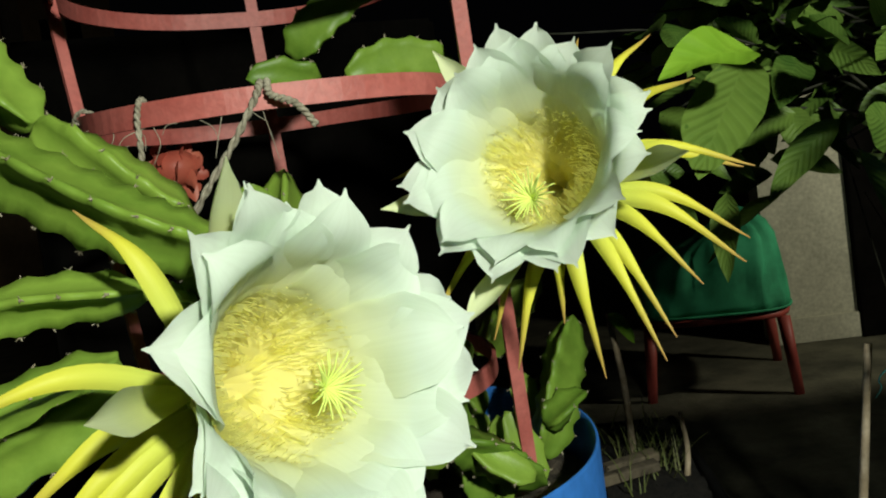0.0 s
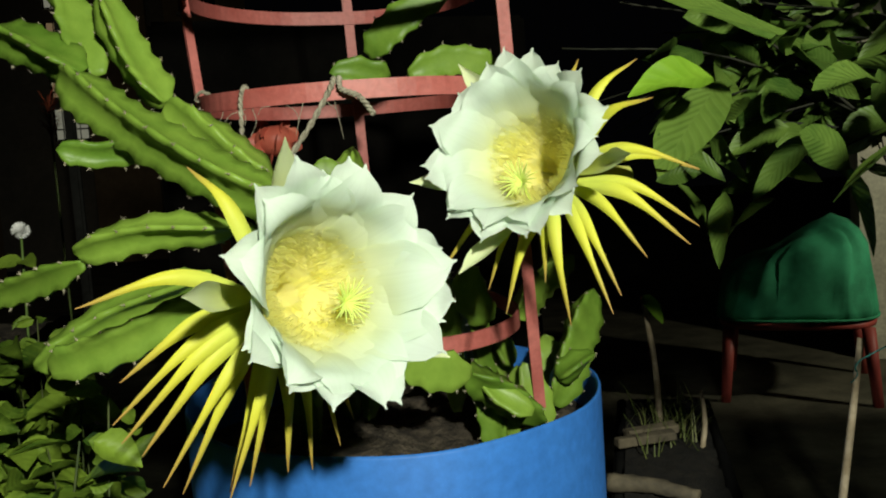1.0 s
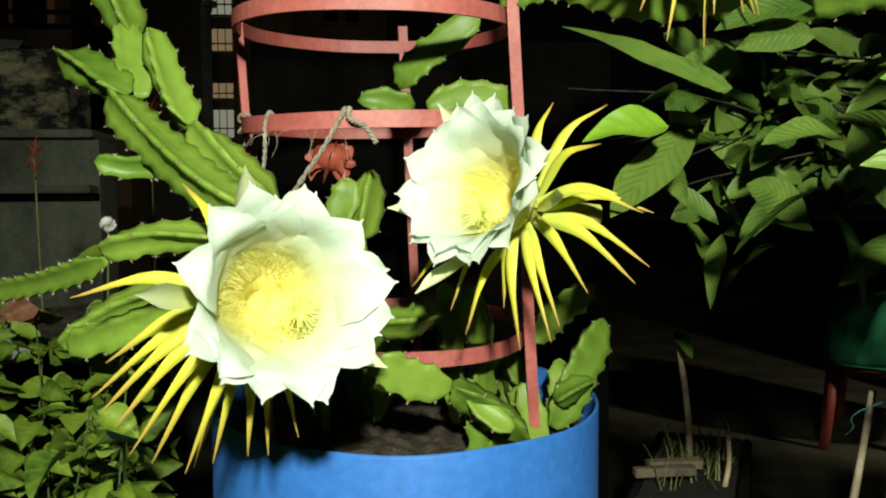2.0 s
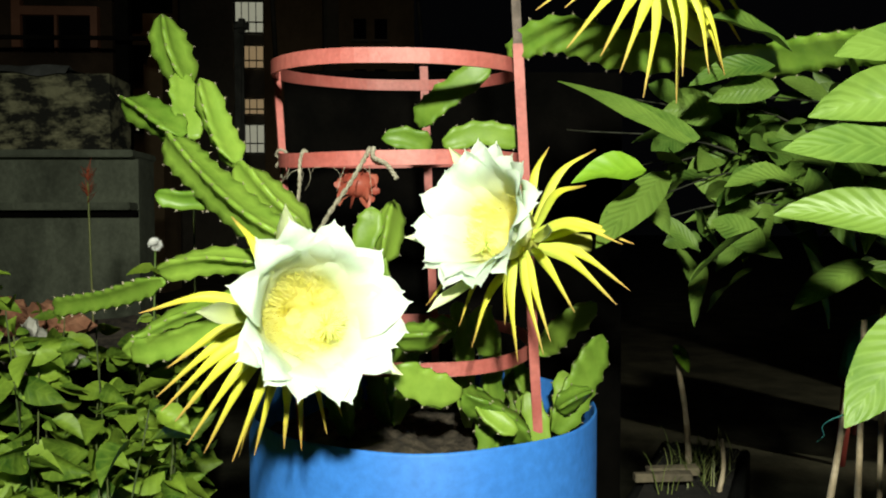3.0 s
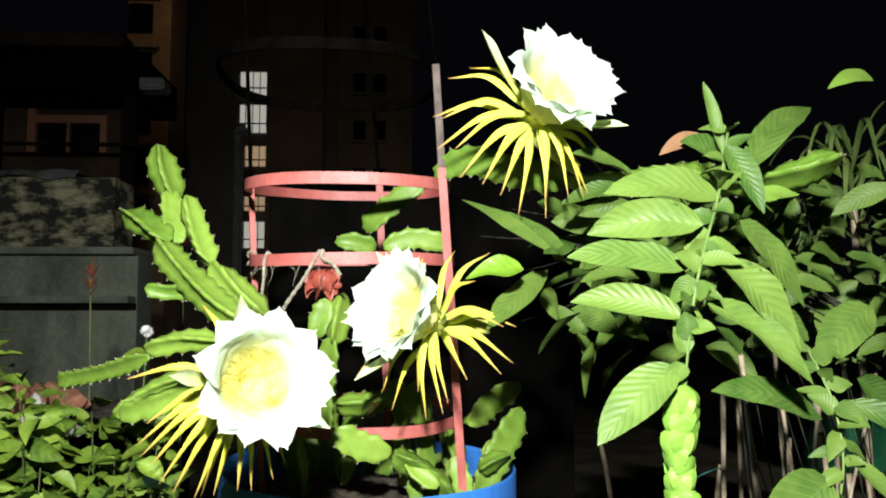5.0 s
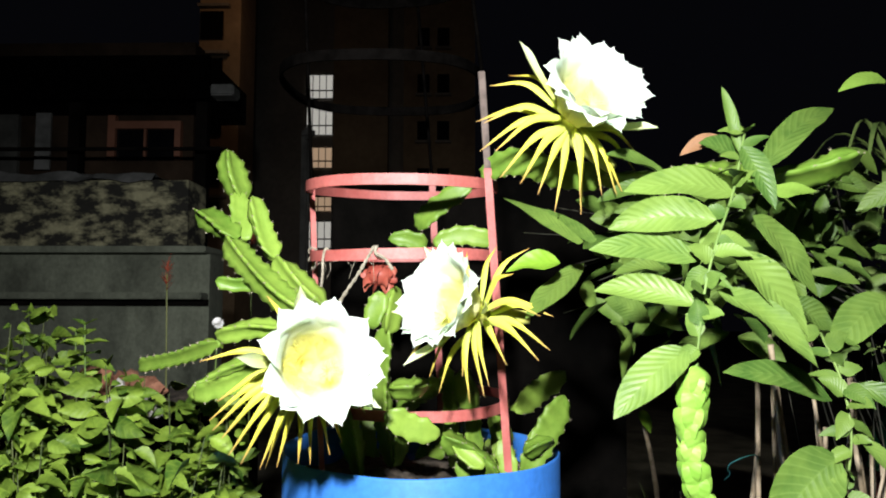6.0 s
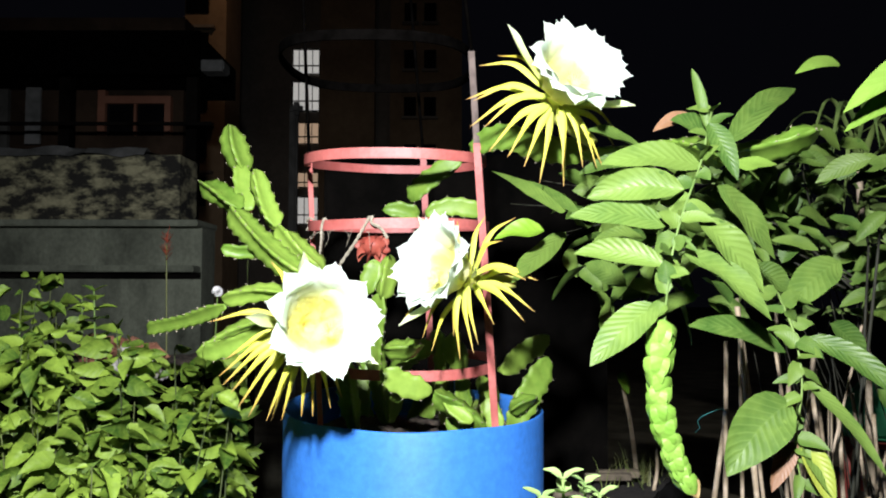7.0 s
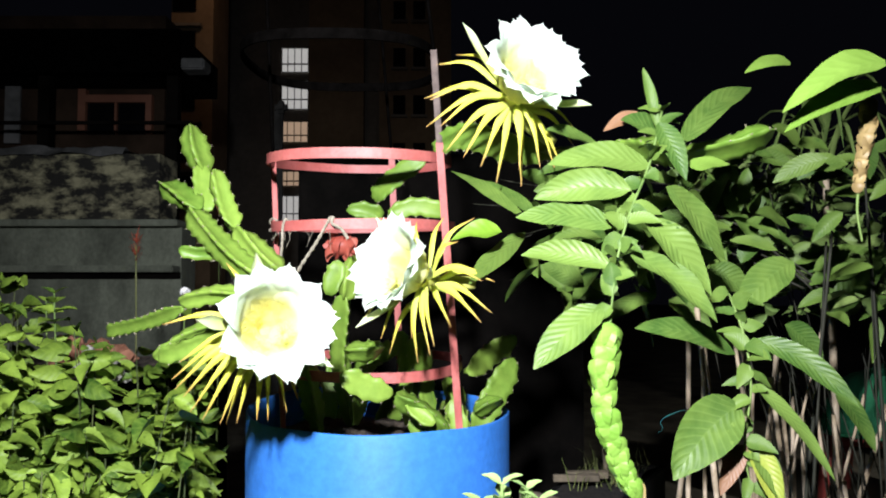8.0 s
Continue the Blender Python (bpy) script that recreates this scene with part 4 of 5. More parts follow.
def stained(name, clean, stain, low, high, scale, squash):
    """Plaster with streaky dark stains of their own shape."""
    m, t, b, _ = tree(name)
    c = t.nodes.new("ShaderNodeTexCoord")
    mp = t.nodes.new("ShaderNodeMapping")
    mp.inputs["Scale"].default_value = (1, 1, squash)
    t.links.new(c.outputs["Object"], mp.inputs["Vector"])
    n = node(t, "ShaderNodeTexNoise", Scale=scale, Detail=7.0, Roughness=0.68)
    t.links.new(mp.outputs[0], n.inputs["Vector"])
    tone = ramp(t, n.outputs["Fac"], (low, stain), (high, clean), (0.8, tuple(min(1, v * 1.25) for v in clean)))
    grain = ramp(t, noisy(t, 45), (0.3, (0.7, 0.7, 0.7)), (0.7, (1, 1, 1)))
    t.links.new(mixed(t, 1.0, tone, grain, "MULTIPLY"), b.inputs["Base Color"])
    b.inputs["Roughness"].default_value = 0.95
    bumped(t, b, n.outputs["Fac"], 0.5, 0.02)
    return m


MOSSY = stained("mossy_plaster", (0.33, 0.32, 0.19), (0.016, 0.016, 0.012), 0.46, 0.60, 6.0, 2.0)
PLASTER = stained("grey_plaster", (0.20, 0.225, 0.165), (0.075, 0.085, 0.062), 0.35, 0.6, 2.6, 0.5)
# Roof timber tone, reused by the strip and panels that stand in for shade.
ROOF_AND_SHADE = surface("dark_roofing_and_shade", (0.0025, 0.0025, 0.0022), (0.008, 0.007, 0.006), 4, 0.9, gloss=0.02)
HOUSEWALL = surface("brown_boards", (0.02, 0.014, 0.009), (0.05, 0.033, 0.022), 3, 0.9, gloss=0.05)
FACADE = surface("tan_facade", (0.27, 0.19, 0.11), (0.40, 0.29, 0.17), 0.9, 0.9, fine=8)
GREYFACADE = surface("grey_facade", (0.20, 0.18, 0.15), (0.30, 0.27, 0.22), 0.6, 0.9, fine=8)
ORANGE = surface("orange_window_frame", (0.15, 0.058, 0.03), (0.21, 0.088, 0.05), 3, 0.6)
DARKGLASS = surface("dark_window", (0.003, 0.003, 0.0035), (0.006, 0.006, 0.0065), 3, 0.15)
METAL = surface("pale_sheet", (0.07, 0.075, 0.07), (0.16, 0.165, 0.16), 6, 0.8)
LIT = glowing("lit_curtain", (0.95, 0.97, 0.80), 0.62)
WARM = glowing("warm_lit_curtain", (1.0, 0.72, 0.42), 0.5)

wall = tagged(yard_part("wall_north", [((-7, 4.5, 0), (-1.45, 4.75, 1.50))], PLASTER), "weathered grey plaster yard wall", "wall", kind="structure")
yard_part("parapet", [((-7, 4.44, 1.535), (-1.56, 4.74, 1.90))], MOSSY, wall, "black-stained mossy parapet")
yard_part("ledge", [((-7, 4.38, 1.50), (-1.44, 4.76, 1.535))], PLASTER, wall, "narrow ledge", 0.006)
yard_part("ledge", [((-7, 4.36, 1.25), (-1.452, 4.498, 1.285))], PLASTER, wall, "narrow ledge", 0.006)

# Near-black strip painted in as the shadow below the lower ledge.
yard_part("gap", [((-7, 4.47, 1.215), (-1.452, 4.499, 1.25))], ROOF_AND_SHADE, wall, "dark strip standing in for shadow under the ledge")
bm = bmesh.new()
bmesh.ops.create_grid(bm, x_segments=120, y_segments=6, size=0.5, matrix=pose(-4.2, 4.56, 1.94) @ Matrix.Diagonal((4.9, 0.32, 1, 1)))
for v in bm.verts:
    v.co.z += 0.05 * noise.noise(v.co * 3) + 0.03 * noise.noise(v.co * 9)
    if v.co.y < 4.43:
        v.co.z -= 0.05 + 0.05 * noise.noise(Vector((v.co.x * 2.3, 0, 0)))
bmesh.ops.transform(bm, matrix=YARD, verts=bm.verts)
tagged(part("plastic_sheet", bm, METAL, smooth=False), "crumpled pale plastic sheet lying along the wall top", "plastic sheet")

PALEWALL = stained("cream_plaster", (0.66, 0.65, 0.50), (0.45, 0.44, 0.34), 0.35, 0.6, 2.0, 1.0)
bm = bmesh.new()
box(bm, (1.55, 5.05, 0), (2.04, 5.25, 2.4), 0.0)
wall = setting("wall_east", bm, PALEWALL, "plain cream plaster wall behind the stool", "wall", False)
bm = bmesh.new()
box(bm, (1.55, 5.02, 0), (2.04, 5.048, 0.15), 0.004)
part("skirting", bm, PALEWALL, wall, "low plaster skirting", smooth=False)
# Black panel added where the wall falls into shade; no shutter is known.
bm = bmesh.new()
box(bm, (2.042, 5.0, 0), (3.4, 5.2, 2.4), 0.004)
part("shutter", bm, ROOF_AND_SHADE, wall, "added black panel standing in for shade beside the plaster", smooth=False)

house = thing("house", "dark low house with an orange window frame", "house", YARD @ Vector((-3.5, 6, 0)))
yard_part("wall", [((-8, 5.4, 0), (-1.87, 5.6, 3.0))], HOUSEWALL, house)
yard_part("panel", [((-8, 5.36, 1.9), (-3.04, 5.398, 2.5))], surface("dull_panel", (0.03, 0.032, 0.028), (0.07, 0.072, 0.064), 6, 0.9), house, "dull grey wall panel")
yard_part("roof", [((-8, 4.9, 2.50), (-1.60, 5.7, 2.72))], ROOF_AND_SHADE, house, "dark overhanging roof")
yard_part("fascia", [((-8, 4.87, 2.47), (-1.60, 4.898, 2.74))], NEARBLACK, house, "near-black roof fascia")
yard_part("gutter_end", [((-1.62, 4.9, 2.50), (-1.46, 5.05, 2.57))], METAL, house, "pale gutter end", 0.01)
for x in (-1.72, -2.52):
    yard_part("post", [((x, 5.0, 0), (x + 0.07, 5.07, 2.50))], ROOF_AND_SHADE, house)
w = thing("house_window", "orange wooden window frame in the dark house", "window", YARD @ Vector((-2.2, 5.36, 2.3)), kind="structure")
for lo, hi in (((-2.43, 5.35, 2.19), (-2.38, 5.4, 2.49)), ((-2.38, 5.35, 2.40), (-1.98, 5.4, 2.45)), ((-1.98, 5.35, 2.19), (-1.94, 5.4, 2.45)), ((-2.19, 5.36, 2.19), (-2.175, 5.4, 2.40))):
    yard_part("bar", [(lo, hi)], ORANGE, w)
yard_part("pane", [((-2.38, 5.385, 2.19), (-1.98, 5.395, 2.40))], DARKGLASS, w)
yard_part("sheet", [((-2.90, 5.32, 2.12), (-2.80, 5.34, 2.5))], METAL, house, "pale sheet panel")
yard_part("rail", [((-4.2, 4.8, 2.14), (-1.5, 4.82, 2.16))], ROOF_AND_SHADE, house)

# Added board: its black stands in for the unlit gap behind the cage.
board = tagged(yard_part("board", [((-0.52, 2.9, 0), (0.5, 2.94, 1.645))], ROOF_AND_SHADE, bevel=0.01), "added black board for the unlit dark behind the cage", "board")
flats = thing("apartment_building", "far block of flats with a column of lit barred windows", "apartment building", YARD @ Vector((-3, 20, 0)))
yard_part("wall", [((-5.6, 20.3, 0), (-3.38, 22, 13)), ], GREYFACADE, flats)
yard_part("wall", [((-3.38, 20.2, 0), (-2.0, 22, 13))], FACADE, flats, "tan plastered wall")
yard_part("wall", [((-2.0, 20.6, 0), (-1.6, 22, 13))], GREYFACADE, flats, "recessed dark bay")
yard_part("wall", [((-1.6, 20.2, 0), (0.2, 22, 13))], FACADE, flats, "tan plastered wall")
for z0, z1, mat in ((6.60, 7.23, LIT), (5.66, 6.40, LIT), (4.82, 5.36, WARM), (3.72, 4.10, WARM), (2.80, 3.48, LIT)):
    win = yard_part("window", [((-4.09, 20.285, z0), (-3.39, 20.297, z1))], mat, flats, "lit curtain behind window bars")
    for k in range(5):
        x = -4.10 + 0.172 * k
        yard_part("bar", [((x, 20.24, z0), (x + (0.04 if k in (0, 4) else 0.018), 20.27, z1))], DARKGLASS, win)
    for f in (0.0, 0.34, 1.0):
        yard_part("rail", [((-4.10, 20.21, z0 + (z1 - z0) * f - 0.015), (-3.38, 20.24, z0 + (z1 - z0) * f + 0.015))], DARKGLASS, win)
for z in (4.3, 5.5, 6.7, 7.9):
    for x in (-1.25, -0.75):
        win = yard_part("window", [((x, 20.15, z), (x + 0.3, 20.2, z + 0.5))], DARKGLASS, flats, "dark window")
        yard_part("sill", [((x - 0.05, 20.05, z - 0.06), (x + 0.35, 20.2, z))], GREYFACADE, win)

POLEGREY = surface("dull_grey_pole", (0.05, 0.05, 0.045), (0.10, 0.10, 0.09), 8, 0.8)
pole = thing("street_pole", "thin dull grey pole with a small lamp head", "pole", YARD @ Vector((-1.55, 7.6, 0)))
yard_part("shaft", [((-1.59, 7.56, 0), (-1.51, 7.64, 2.86))], POLEGREY, pole, "", 0.02)
yard_part("head", [((-1.58, 7.50, 2.80), (-1.46, 7.62, 2.92))], POLEGREY, pole, "rounded grey lamp head", 0.035)

annex = thing("tower_block", "warm lit narrow apartment block with dark openings", "apartment building", YARD @ Vector((-4.3, 14, 0)))
yard_part("wall", [((-4.75, 14, 0), (-4.02, 15, 9))], FACADE, annex)
for z in (2.6, 3.45, 4.3, 5.15, 6.0):
    win = yard_part("window", [((-4.72, 13.95, z), (-4.32, 14.0, z + 0.5))], DARKGLASS, annex, "dark window opening")
    yard_part("sill", [((-4.75, 13.85, z + 0.56), (-4.2, 14.0, z + 0.61))], GREYFACADE, win)


# ---- stool with a green cloth ----
def stool():
    c = Vector((1.07, 4.42, 0))
    turn = Matrix.Rotation(radians(-9), 3, "Z")
    t = thing("stool", "low red plastic stool with a green cloth lying on it", "stool", c)

    def rounded(a, r):
        """The outline of a square with round corners."""
        x, y = [math.copysign(abs(q) ** 0.55, q) * r for q in (math.cos(a), math.sin(a))]
        return turn @ Vector((x, y, 0))
    bm = bmesh.new()
    rings = [[bm.verts.new(c + rounded(2 * math.pi * k / 48, r) + Vector((0, 0, z))) for k in range(48)] for r, z in ((0.34, 0.365), (0.365, 0.37), (0.37, 0.39), (0.362, 0.402), (0.33, 0.405))]
    for p, q in zip(rings, rings[1:]):
        for k in range(48):
            bm.faces.new((p[k], p[(k + 1) % 48], q[(k + 1) % 48], q[k]))
    bm.faces.new(rings[0][::-1])
    bm.faces.new(rings[-1])
    part("seat", bm, STOOL, t)
    for sx in (-1, 1):
        for sy in (-1, 1):
            bm = bmesh.new()
            p = c + turn @ Vector((sx * 0.31, sy * 0.31, 0))
            o = turn @ Vector((sx * 0.03, sy * 0.03, 0))
            tube(bm, [p + o, p + o * 0.5 + Vector((0, 0, 0.19)), p + Vector((0, 0, 0.372))], (0.024, 0.032), 10)
            part("leg", bm, STOOL, t)
    s = thing("cloth_bundle", "rumpled dark green cloth draped over the red stool", "cloth", c + Vector((0, 0, 0.405)))
    bm = bmesh.new()
    profile = [(0.34, 0.407), (0.374, 0.409), (0.378, 0.45), (0.372, 0.53), (0.362, 0.62), (0.345, 0.70), (0.315, 0.755), (0.26, 0.785), (0.19, 0.80), (0.10, 0.805)]
    rings = []
    for r, z in profile:
        ring = []
        for k in range(96):
            a = 2 * math.pi * k / 96
            h = max(0.0, (z - 0.41) / 0.4)
            crease = abs(math.sin(4.5 * a + 1.3 * h + 2.5 * noise.noise(Vector((math.cos(a), math.sin(a), h)) * 2.2)))
            fold = 1 - 1.1 * (0.08 + h) * (1.15 - h) * (0.36 - 0.36 * crease ** 0.5) + 0.12 * h * (1.1 - h) * noise.noise(Vector((3.2 * math.cos(a), 3.2 * math.sin(a), h)))
            p = c + rounded(a, r * fold)
            lean = max(0.0, min(1.0, ((p - c).dot(Vector((0.98, -0.19, 0))) + 0.36) / 0.62))
            p.z = 0.407 + (z - 0.407) * (0.62 + 0.58 * lean * lean * (3 - 2 * lean)) + h * h * 0.10 * noise.noise(p * 5)
            ring.append(bm.verts.new(p))
        rings.append(ring)
    for p, q in zip(rings, rings[1:]):
        for k in range(96):
            bm.faces.new((p[k], p[(k + 1) % 96], q[(k + 1) % 96], q[k]))
    bm.faces.new(rings[0][::-1])
    bm.faces.new(rings[-1])
    part("cloth", bm, CLOTH, s)
    bm = bmesh.new()
    edge = [c + rounded(2 * math.pi * k / 64, 0.377) + Vector((0, 0, 0.416)) for k in range(65)]
    tube(bm, edge, (0.007, 0.007), 6, False)
    part("hem", bm, CLOTH, s, "thick folded hem")


stool()


# ---- raised black planter with sticks, planks and grass ----
def planter():
    c = Vector((0.315, 1.40, 0))
    t = thing("planter", "black plastic raised planter filled with dark soil", "planter", c)
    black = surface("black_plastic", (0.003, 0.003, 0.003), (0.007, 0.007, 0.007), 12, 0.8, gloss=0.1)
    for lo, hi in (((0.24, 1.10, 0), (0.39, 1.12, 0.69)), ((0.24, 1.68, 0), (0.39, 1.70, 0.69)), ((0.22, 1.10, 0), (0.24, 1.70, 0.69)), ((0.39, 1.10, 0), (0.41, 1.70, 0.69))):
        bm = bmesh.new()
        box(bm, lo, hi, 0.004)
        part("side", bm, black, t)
    bm = bmesh.new()
    bmesh.ops.create_grid(bm, x_segments=24, y_segments=34, size=0.5, matrix=pose(0.315, 1.40, 0.69) @ Matrix.Diagonal((0.152, 0.56, 1, 1)))
    for v in bm.verts:
        v.co.z += 0.012 * noise.noise(v.co * 14) + 0.008 * noise.noise(v.co * 45)
    # Own soil tone, set far darker than the drum's.
    part("soil", bm, surface("black_soil", (0.004, 0.0035, 0.003), (0.016, 0.013, 0.009), 40, 0.95, bump=1.0, depth=0.006, fine=160), t, "dark loose soil")


planter()
for name, a, b, r, label in (("stick", (0.303, 1.522, 0.67), (0.283, 1.44, 0.95), 0.0068, "pale bare stick standing in the planter"), ("stick", (0.43, 1.14, 0.0), (0.576, 1.165, 0.92), 0.0075, "dry weathered stick leaning by the planter"),
                             ("stick", (0.555, 1.08, 0.0), (0.592, 1.062, 1.06), 0.006, "dry pale cane standing behind the shrub"), ("stick", (0.60, 1.10, 0.0), (0.615, 1.07, 1.08), 0.005, "dry pale cane standing behind the shrub"),
                             ("stick", (0.37, 1.40, 0.67), (0.375, 1.42, 0.78), 0.005, "short dry stick in the planter soil")):
    bm = bmesh.new()
    tube(bm, spline([a, Vector(a).lerp(Vector(b), 0.5) + Vector((0.006, 0, 0)), b], 14), (r, r * 0.7), 8, jitter=0.12)
    tagged(part(name, bm, CANE), label, "stick", group="sticks by the planter")
TEAL = surface("teal_thread", (0.03, 0.20, 0.19), (0.05, 0.30, 0.28), 40, 0.6)
bm = bmesh.new()
tube(bm, spline([(0.592, 1.058, 0.925), (0.583, 1.056, 0.932), (0.565, 1.05, 0.926), (0.546, 1.05, 0.915), (0.540, 1.052, 0.905), (0.543, 1.055, 0.895), (0.534, 1.052, 0.885)], 24), (0.0011, 0.0009), 6)
tagged(part("thread", bm, TEAL), "short curled teal thread caught on a dry cane", "thread")
for cx, cy, ang, ln, wd in ((0.285, 1.405, 28, 0.10, 0.024), (0.275, 1.355, 24, 0.11, 0.022)):
    bm = bmesh.new()
    obox(bm, pose(cx, cy, 0.713, 3, 0, ang), (ln, wd, 0.016), 0.002)
    for v in bm.verts:
        v.co += 0.004 * Vector((noise.noise(v.co * 30), noise.noise(v.co * 25), noise.noise(v.co * 40)))
    tagged(part("plank", bm, OLDWOOD, smooth=False), "short weathered split plank lying on the planter soil", "plank", group="planks on the soil")
bm = bmesh.new()
tube(bm, spline([(0.215, 1.16, 0.708), (0.28, 1.155, 0.706), (0.345, 1.12, 0.703)], 14), (0.014, 0.010), 10, jitter=0.1)
big_leaf(tagged(thing("seedling", "single yellow-green leaf on a thin bare stalk", "plant", (0.283, 1.44, 0.95))), (0.283, 1.436, 0.952), (0.315, 1.40, 0.905), 0.026, LIME_LEAF, face=(0.2, -0.9, 0.3), n=8)
tagged(part("log", bm, OLDWOOD), "pale thin log resting on the planter rim", "log")
bm = bmesh.new()
for k in range(110):
    p = Vector((random.gauss(0.33, 0.03), random.gauss(1.50, 0.07), 0.69)) if k < 70 else Vector((random.uniform(0.25, 0.385), random.uniform(1.29, 1.66), 0.69))
    a = random.uniform(0, 6.28)
    h = random.uniform(0.02, 0.07)
    lean = random.uniform(0.3, 1.2)
    e = p + Vector((math.cos(a) * h * lean, math.sin(a) * h * lean, h))
    blade(bm, spline([p, p.lerp(e, 0.5) + Vector((0, 0, h * 0.2)), e], 4), (math.cos(a), math.sin(a), -0.3), 0.0016, lambda v: 1 - v * 0.95, 0.0, 2, thick=0.0003)
tagged(part("grass", bm, GRASS), "thin grass blades growing in the planter soil", "grass", kind="stuff")


# ---- pink fruit, rope and twine ----
fruit = thing("dragon_fruit", "small pink dragon fruit with curled scales", "fruit", (-0.315, 1.235, 1.272))
bm = bmesh.new()
bmesh.ops.create_uvsphere(bm, u_segments=18, v_segments=12, radius=0.032, matrix=Matrix.Translation(fruit.location) @ Matrix.Diagonal((1.1, 1.0, 0.85, 1)))
part("skin", bm, FRUIT, fruit)
for k in range(22):
    a, z = 2.4 * k, -0.85 + 1.7 * k / 21
    o = Vector((math.cos(a) * math.sqrt(1 - z * z), math.sin(a) * math.sqrt(1 - z * z), z))
    p = fruit.location + o * 0.028
    bm = bmesh.new()
    blade(bm, spline([p - o * 0.004, p + o * 0.012 + Vector((0, 0, -0.004)), p + o * 0.017 + Vector((0, 0, random.uniform(-0.022, 0.002)))], 6), o.cross((0.2, 0.1, 1)), 0.012, lambda v: 1 - v ** 2 * 0.9, -0.3, 4)
    part("scale", bm, FRUIT, fruit)


def rope(points, r, label):
    """Two twisted strands."""
    t = thing("rope", label, "rope", points[0])
    line = spline(points, 60)
    fr = frames(line)
    for ph in (0, math.pi):
        bm = bmesh.new()
        tube(bm, [p + r * 0.55 * (math.cos(0.9 * i + ph) * s + math.sin(0.9 * i + ph) * u) for i, (p, w, s, u) in enumerate(fr)], (r * 0.62, r * 0.62), 6)
        part("strand", bm, ROPE, t)


k0 = hoop_point(1.30, 0.06, -97)
rope([k0 + Vector(d) for d in ((0, 0.006, 0.004), (0.0, 0.0, 0.013), (-0.004, -0.007, 0.0), (-0.03, -0.004, -0.035), (-0.065, -0.004, -0.078), (-0.10, 0.0, -0.125))], 0.0032, "grey jute rope tied over the iron hoop")
rope([k0 + Vector(d) for d in ((0.004, 0.006, 0.004), (0.006, 0.0, 0.013), (0.01, -0.008, 0.0), (0.030, -0.008, -0.010), (0.044, -0.004, -0.030))], 0.0032, "short end of grey jute rope on the hoop")
k0 = Vector((-0.240, 0.872, 1.292))
rope([k0 + 0.7 * Vector(d) for d in ((0.016, -0.004, 0.02), (0.002, -0.012, 0.026), (-0.014, -0.004, 0.016), (-0.006, 0.010, 0.008), (0.014, 0.002, 0.012), (0.004, -0.013, 0.0), (-0.012, -0.006, -0.010), (0.0, 0.008, -0.006), (0.008, -0.008, -0.018), (0.004, -0.010, -0.036))],
     0.0024, "grey jute rope knotted round the cage post")
rope([hoop_point(1.30, 0.06, -128) + Vector(d) for d in ((0.004, 0.008, 0.004), (0.0, 0.0, 0.014), (-0.003, -0.006, -0.002), (-0.006, -0.004, -0.04), (-0.014, 0.0, -0.075))], 0.0026, "frayed end of jute rope hanging from the hoop")
for k in range(9):
    p = hoop_point(1.30, 0.06, (-140, -131, -128, -126, -118, -112, -107, -99, -97)[k])
    end = Vector((random.uniform(-0.03, 0.03), random.uniform(-0.015, 0.0), random.uniform(-0.055, -0.015)))
    bm = bmesh.new()
    tube(bm, spline([p + Vector((0, 0.003, -0.004)), p + Vector((random.uniform(-0.004, 0.004), 0.001, -0.010)), p + end * 0.6 + Vector((random.uniform(-0.008, 0.008), 0, 0)), p + end], 12), (0.0006, 0.0003), 5)
    tagged(part("twine", bm, ROPE), "frayed strand of twine hanging from the hoop", "twine", group="strands on the hoop")


# ---- slender flowers beside the drum ----
def reed(at, top, label):
    """A thin stalk with a feathery red spike."""
    t = thing("red_spike_flower", label, "flower", at)
    bm = bmesh.new()
    line = spline([at, Vector(at).lerp(Vector(top), 0.5) + Vector((0.01, 0, 0)), top], 16)
    tube(bm, line, (0.0035, 0.0022), 6)
    part("stalk", bm, GRASS, t)
    bm = bmesh.new()
    for k in range(34):
        p = Vector(top) + Vector((0, 0, random.uniform(-0.05, 0.03)))
        a = random.uniform(0, 6.28)
        e = p + Vector((math.cos(a) * 0.02, math.sin(a) * 0.02, random.uniform(0.01, 0.035)))
        blade(bm, [p, p.lerp(e, 0.5), e], (0, 0, 1), 0.002, lambda v: 1 - 0.8 * v, 0, 2)
    part("spike", bm, DULLRED, t, "feathery dull red spike")


reed((-1.03, 1.22, 0.0), (-1.04, 1.22, 1.29), "thin stalk with a dull red flower spike")
reed((-0.90, 1.40, 0.0), (-0.88, 1.40, 1.38), "taller thin stalk with a faded red spike")

PURE = surface("white_floret", (0.82, 0.82, 0.80), (0.9, 0.9, 0.88), 60, 0.7)
gl = thing("globe_flower", "small round white flower on a thin green stalk", "flower", (-0.745, 1.12, 0))
bm = bmesh.new()
tube(bm, spline([(-0.745, 1.12, 0), (-0.76, 1.12, 0.6), (-0.74, 1.12, 1.14)], 16), (0.004, 0.002), 6)
part("stalk", bm, TWIG, gl)
bm = bmesh.new()
for k in range(70):
    z = 1 - 2 * (k + 0.5) / 70
    a = 2.4 * k
    o = Vector((math.cos(a) * math.sqrt(1 - z * z), math.sin(a) * math.sqrt(1 - z * z), z))
    p = Vector((-0.74, 1.12, 1.15)) + o * 0.004
    side = o.cross(Vector((0.3, 0.8, 0.52))).normalized()
    blade(bm, [p, p + o * 0.007 + side * 0.003, p + o * 0.009 + side * 0.008], o, 0.004, lambda v: 0.5 + 0.5 * v - 0.7 * v * v, 0.2, 2)
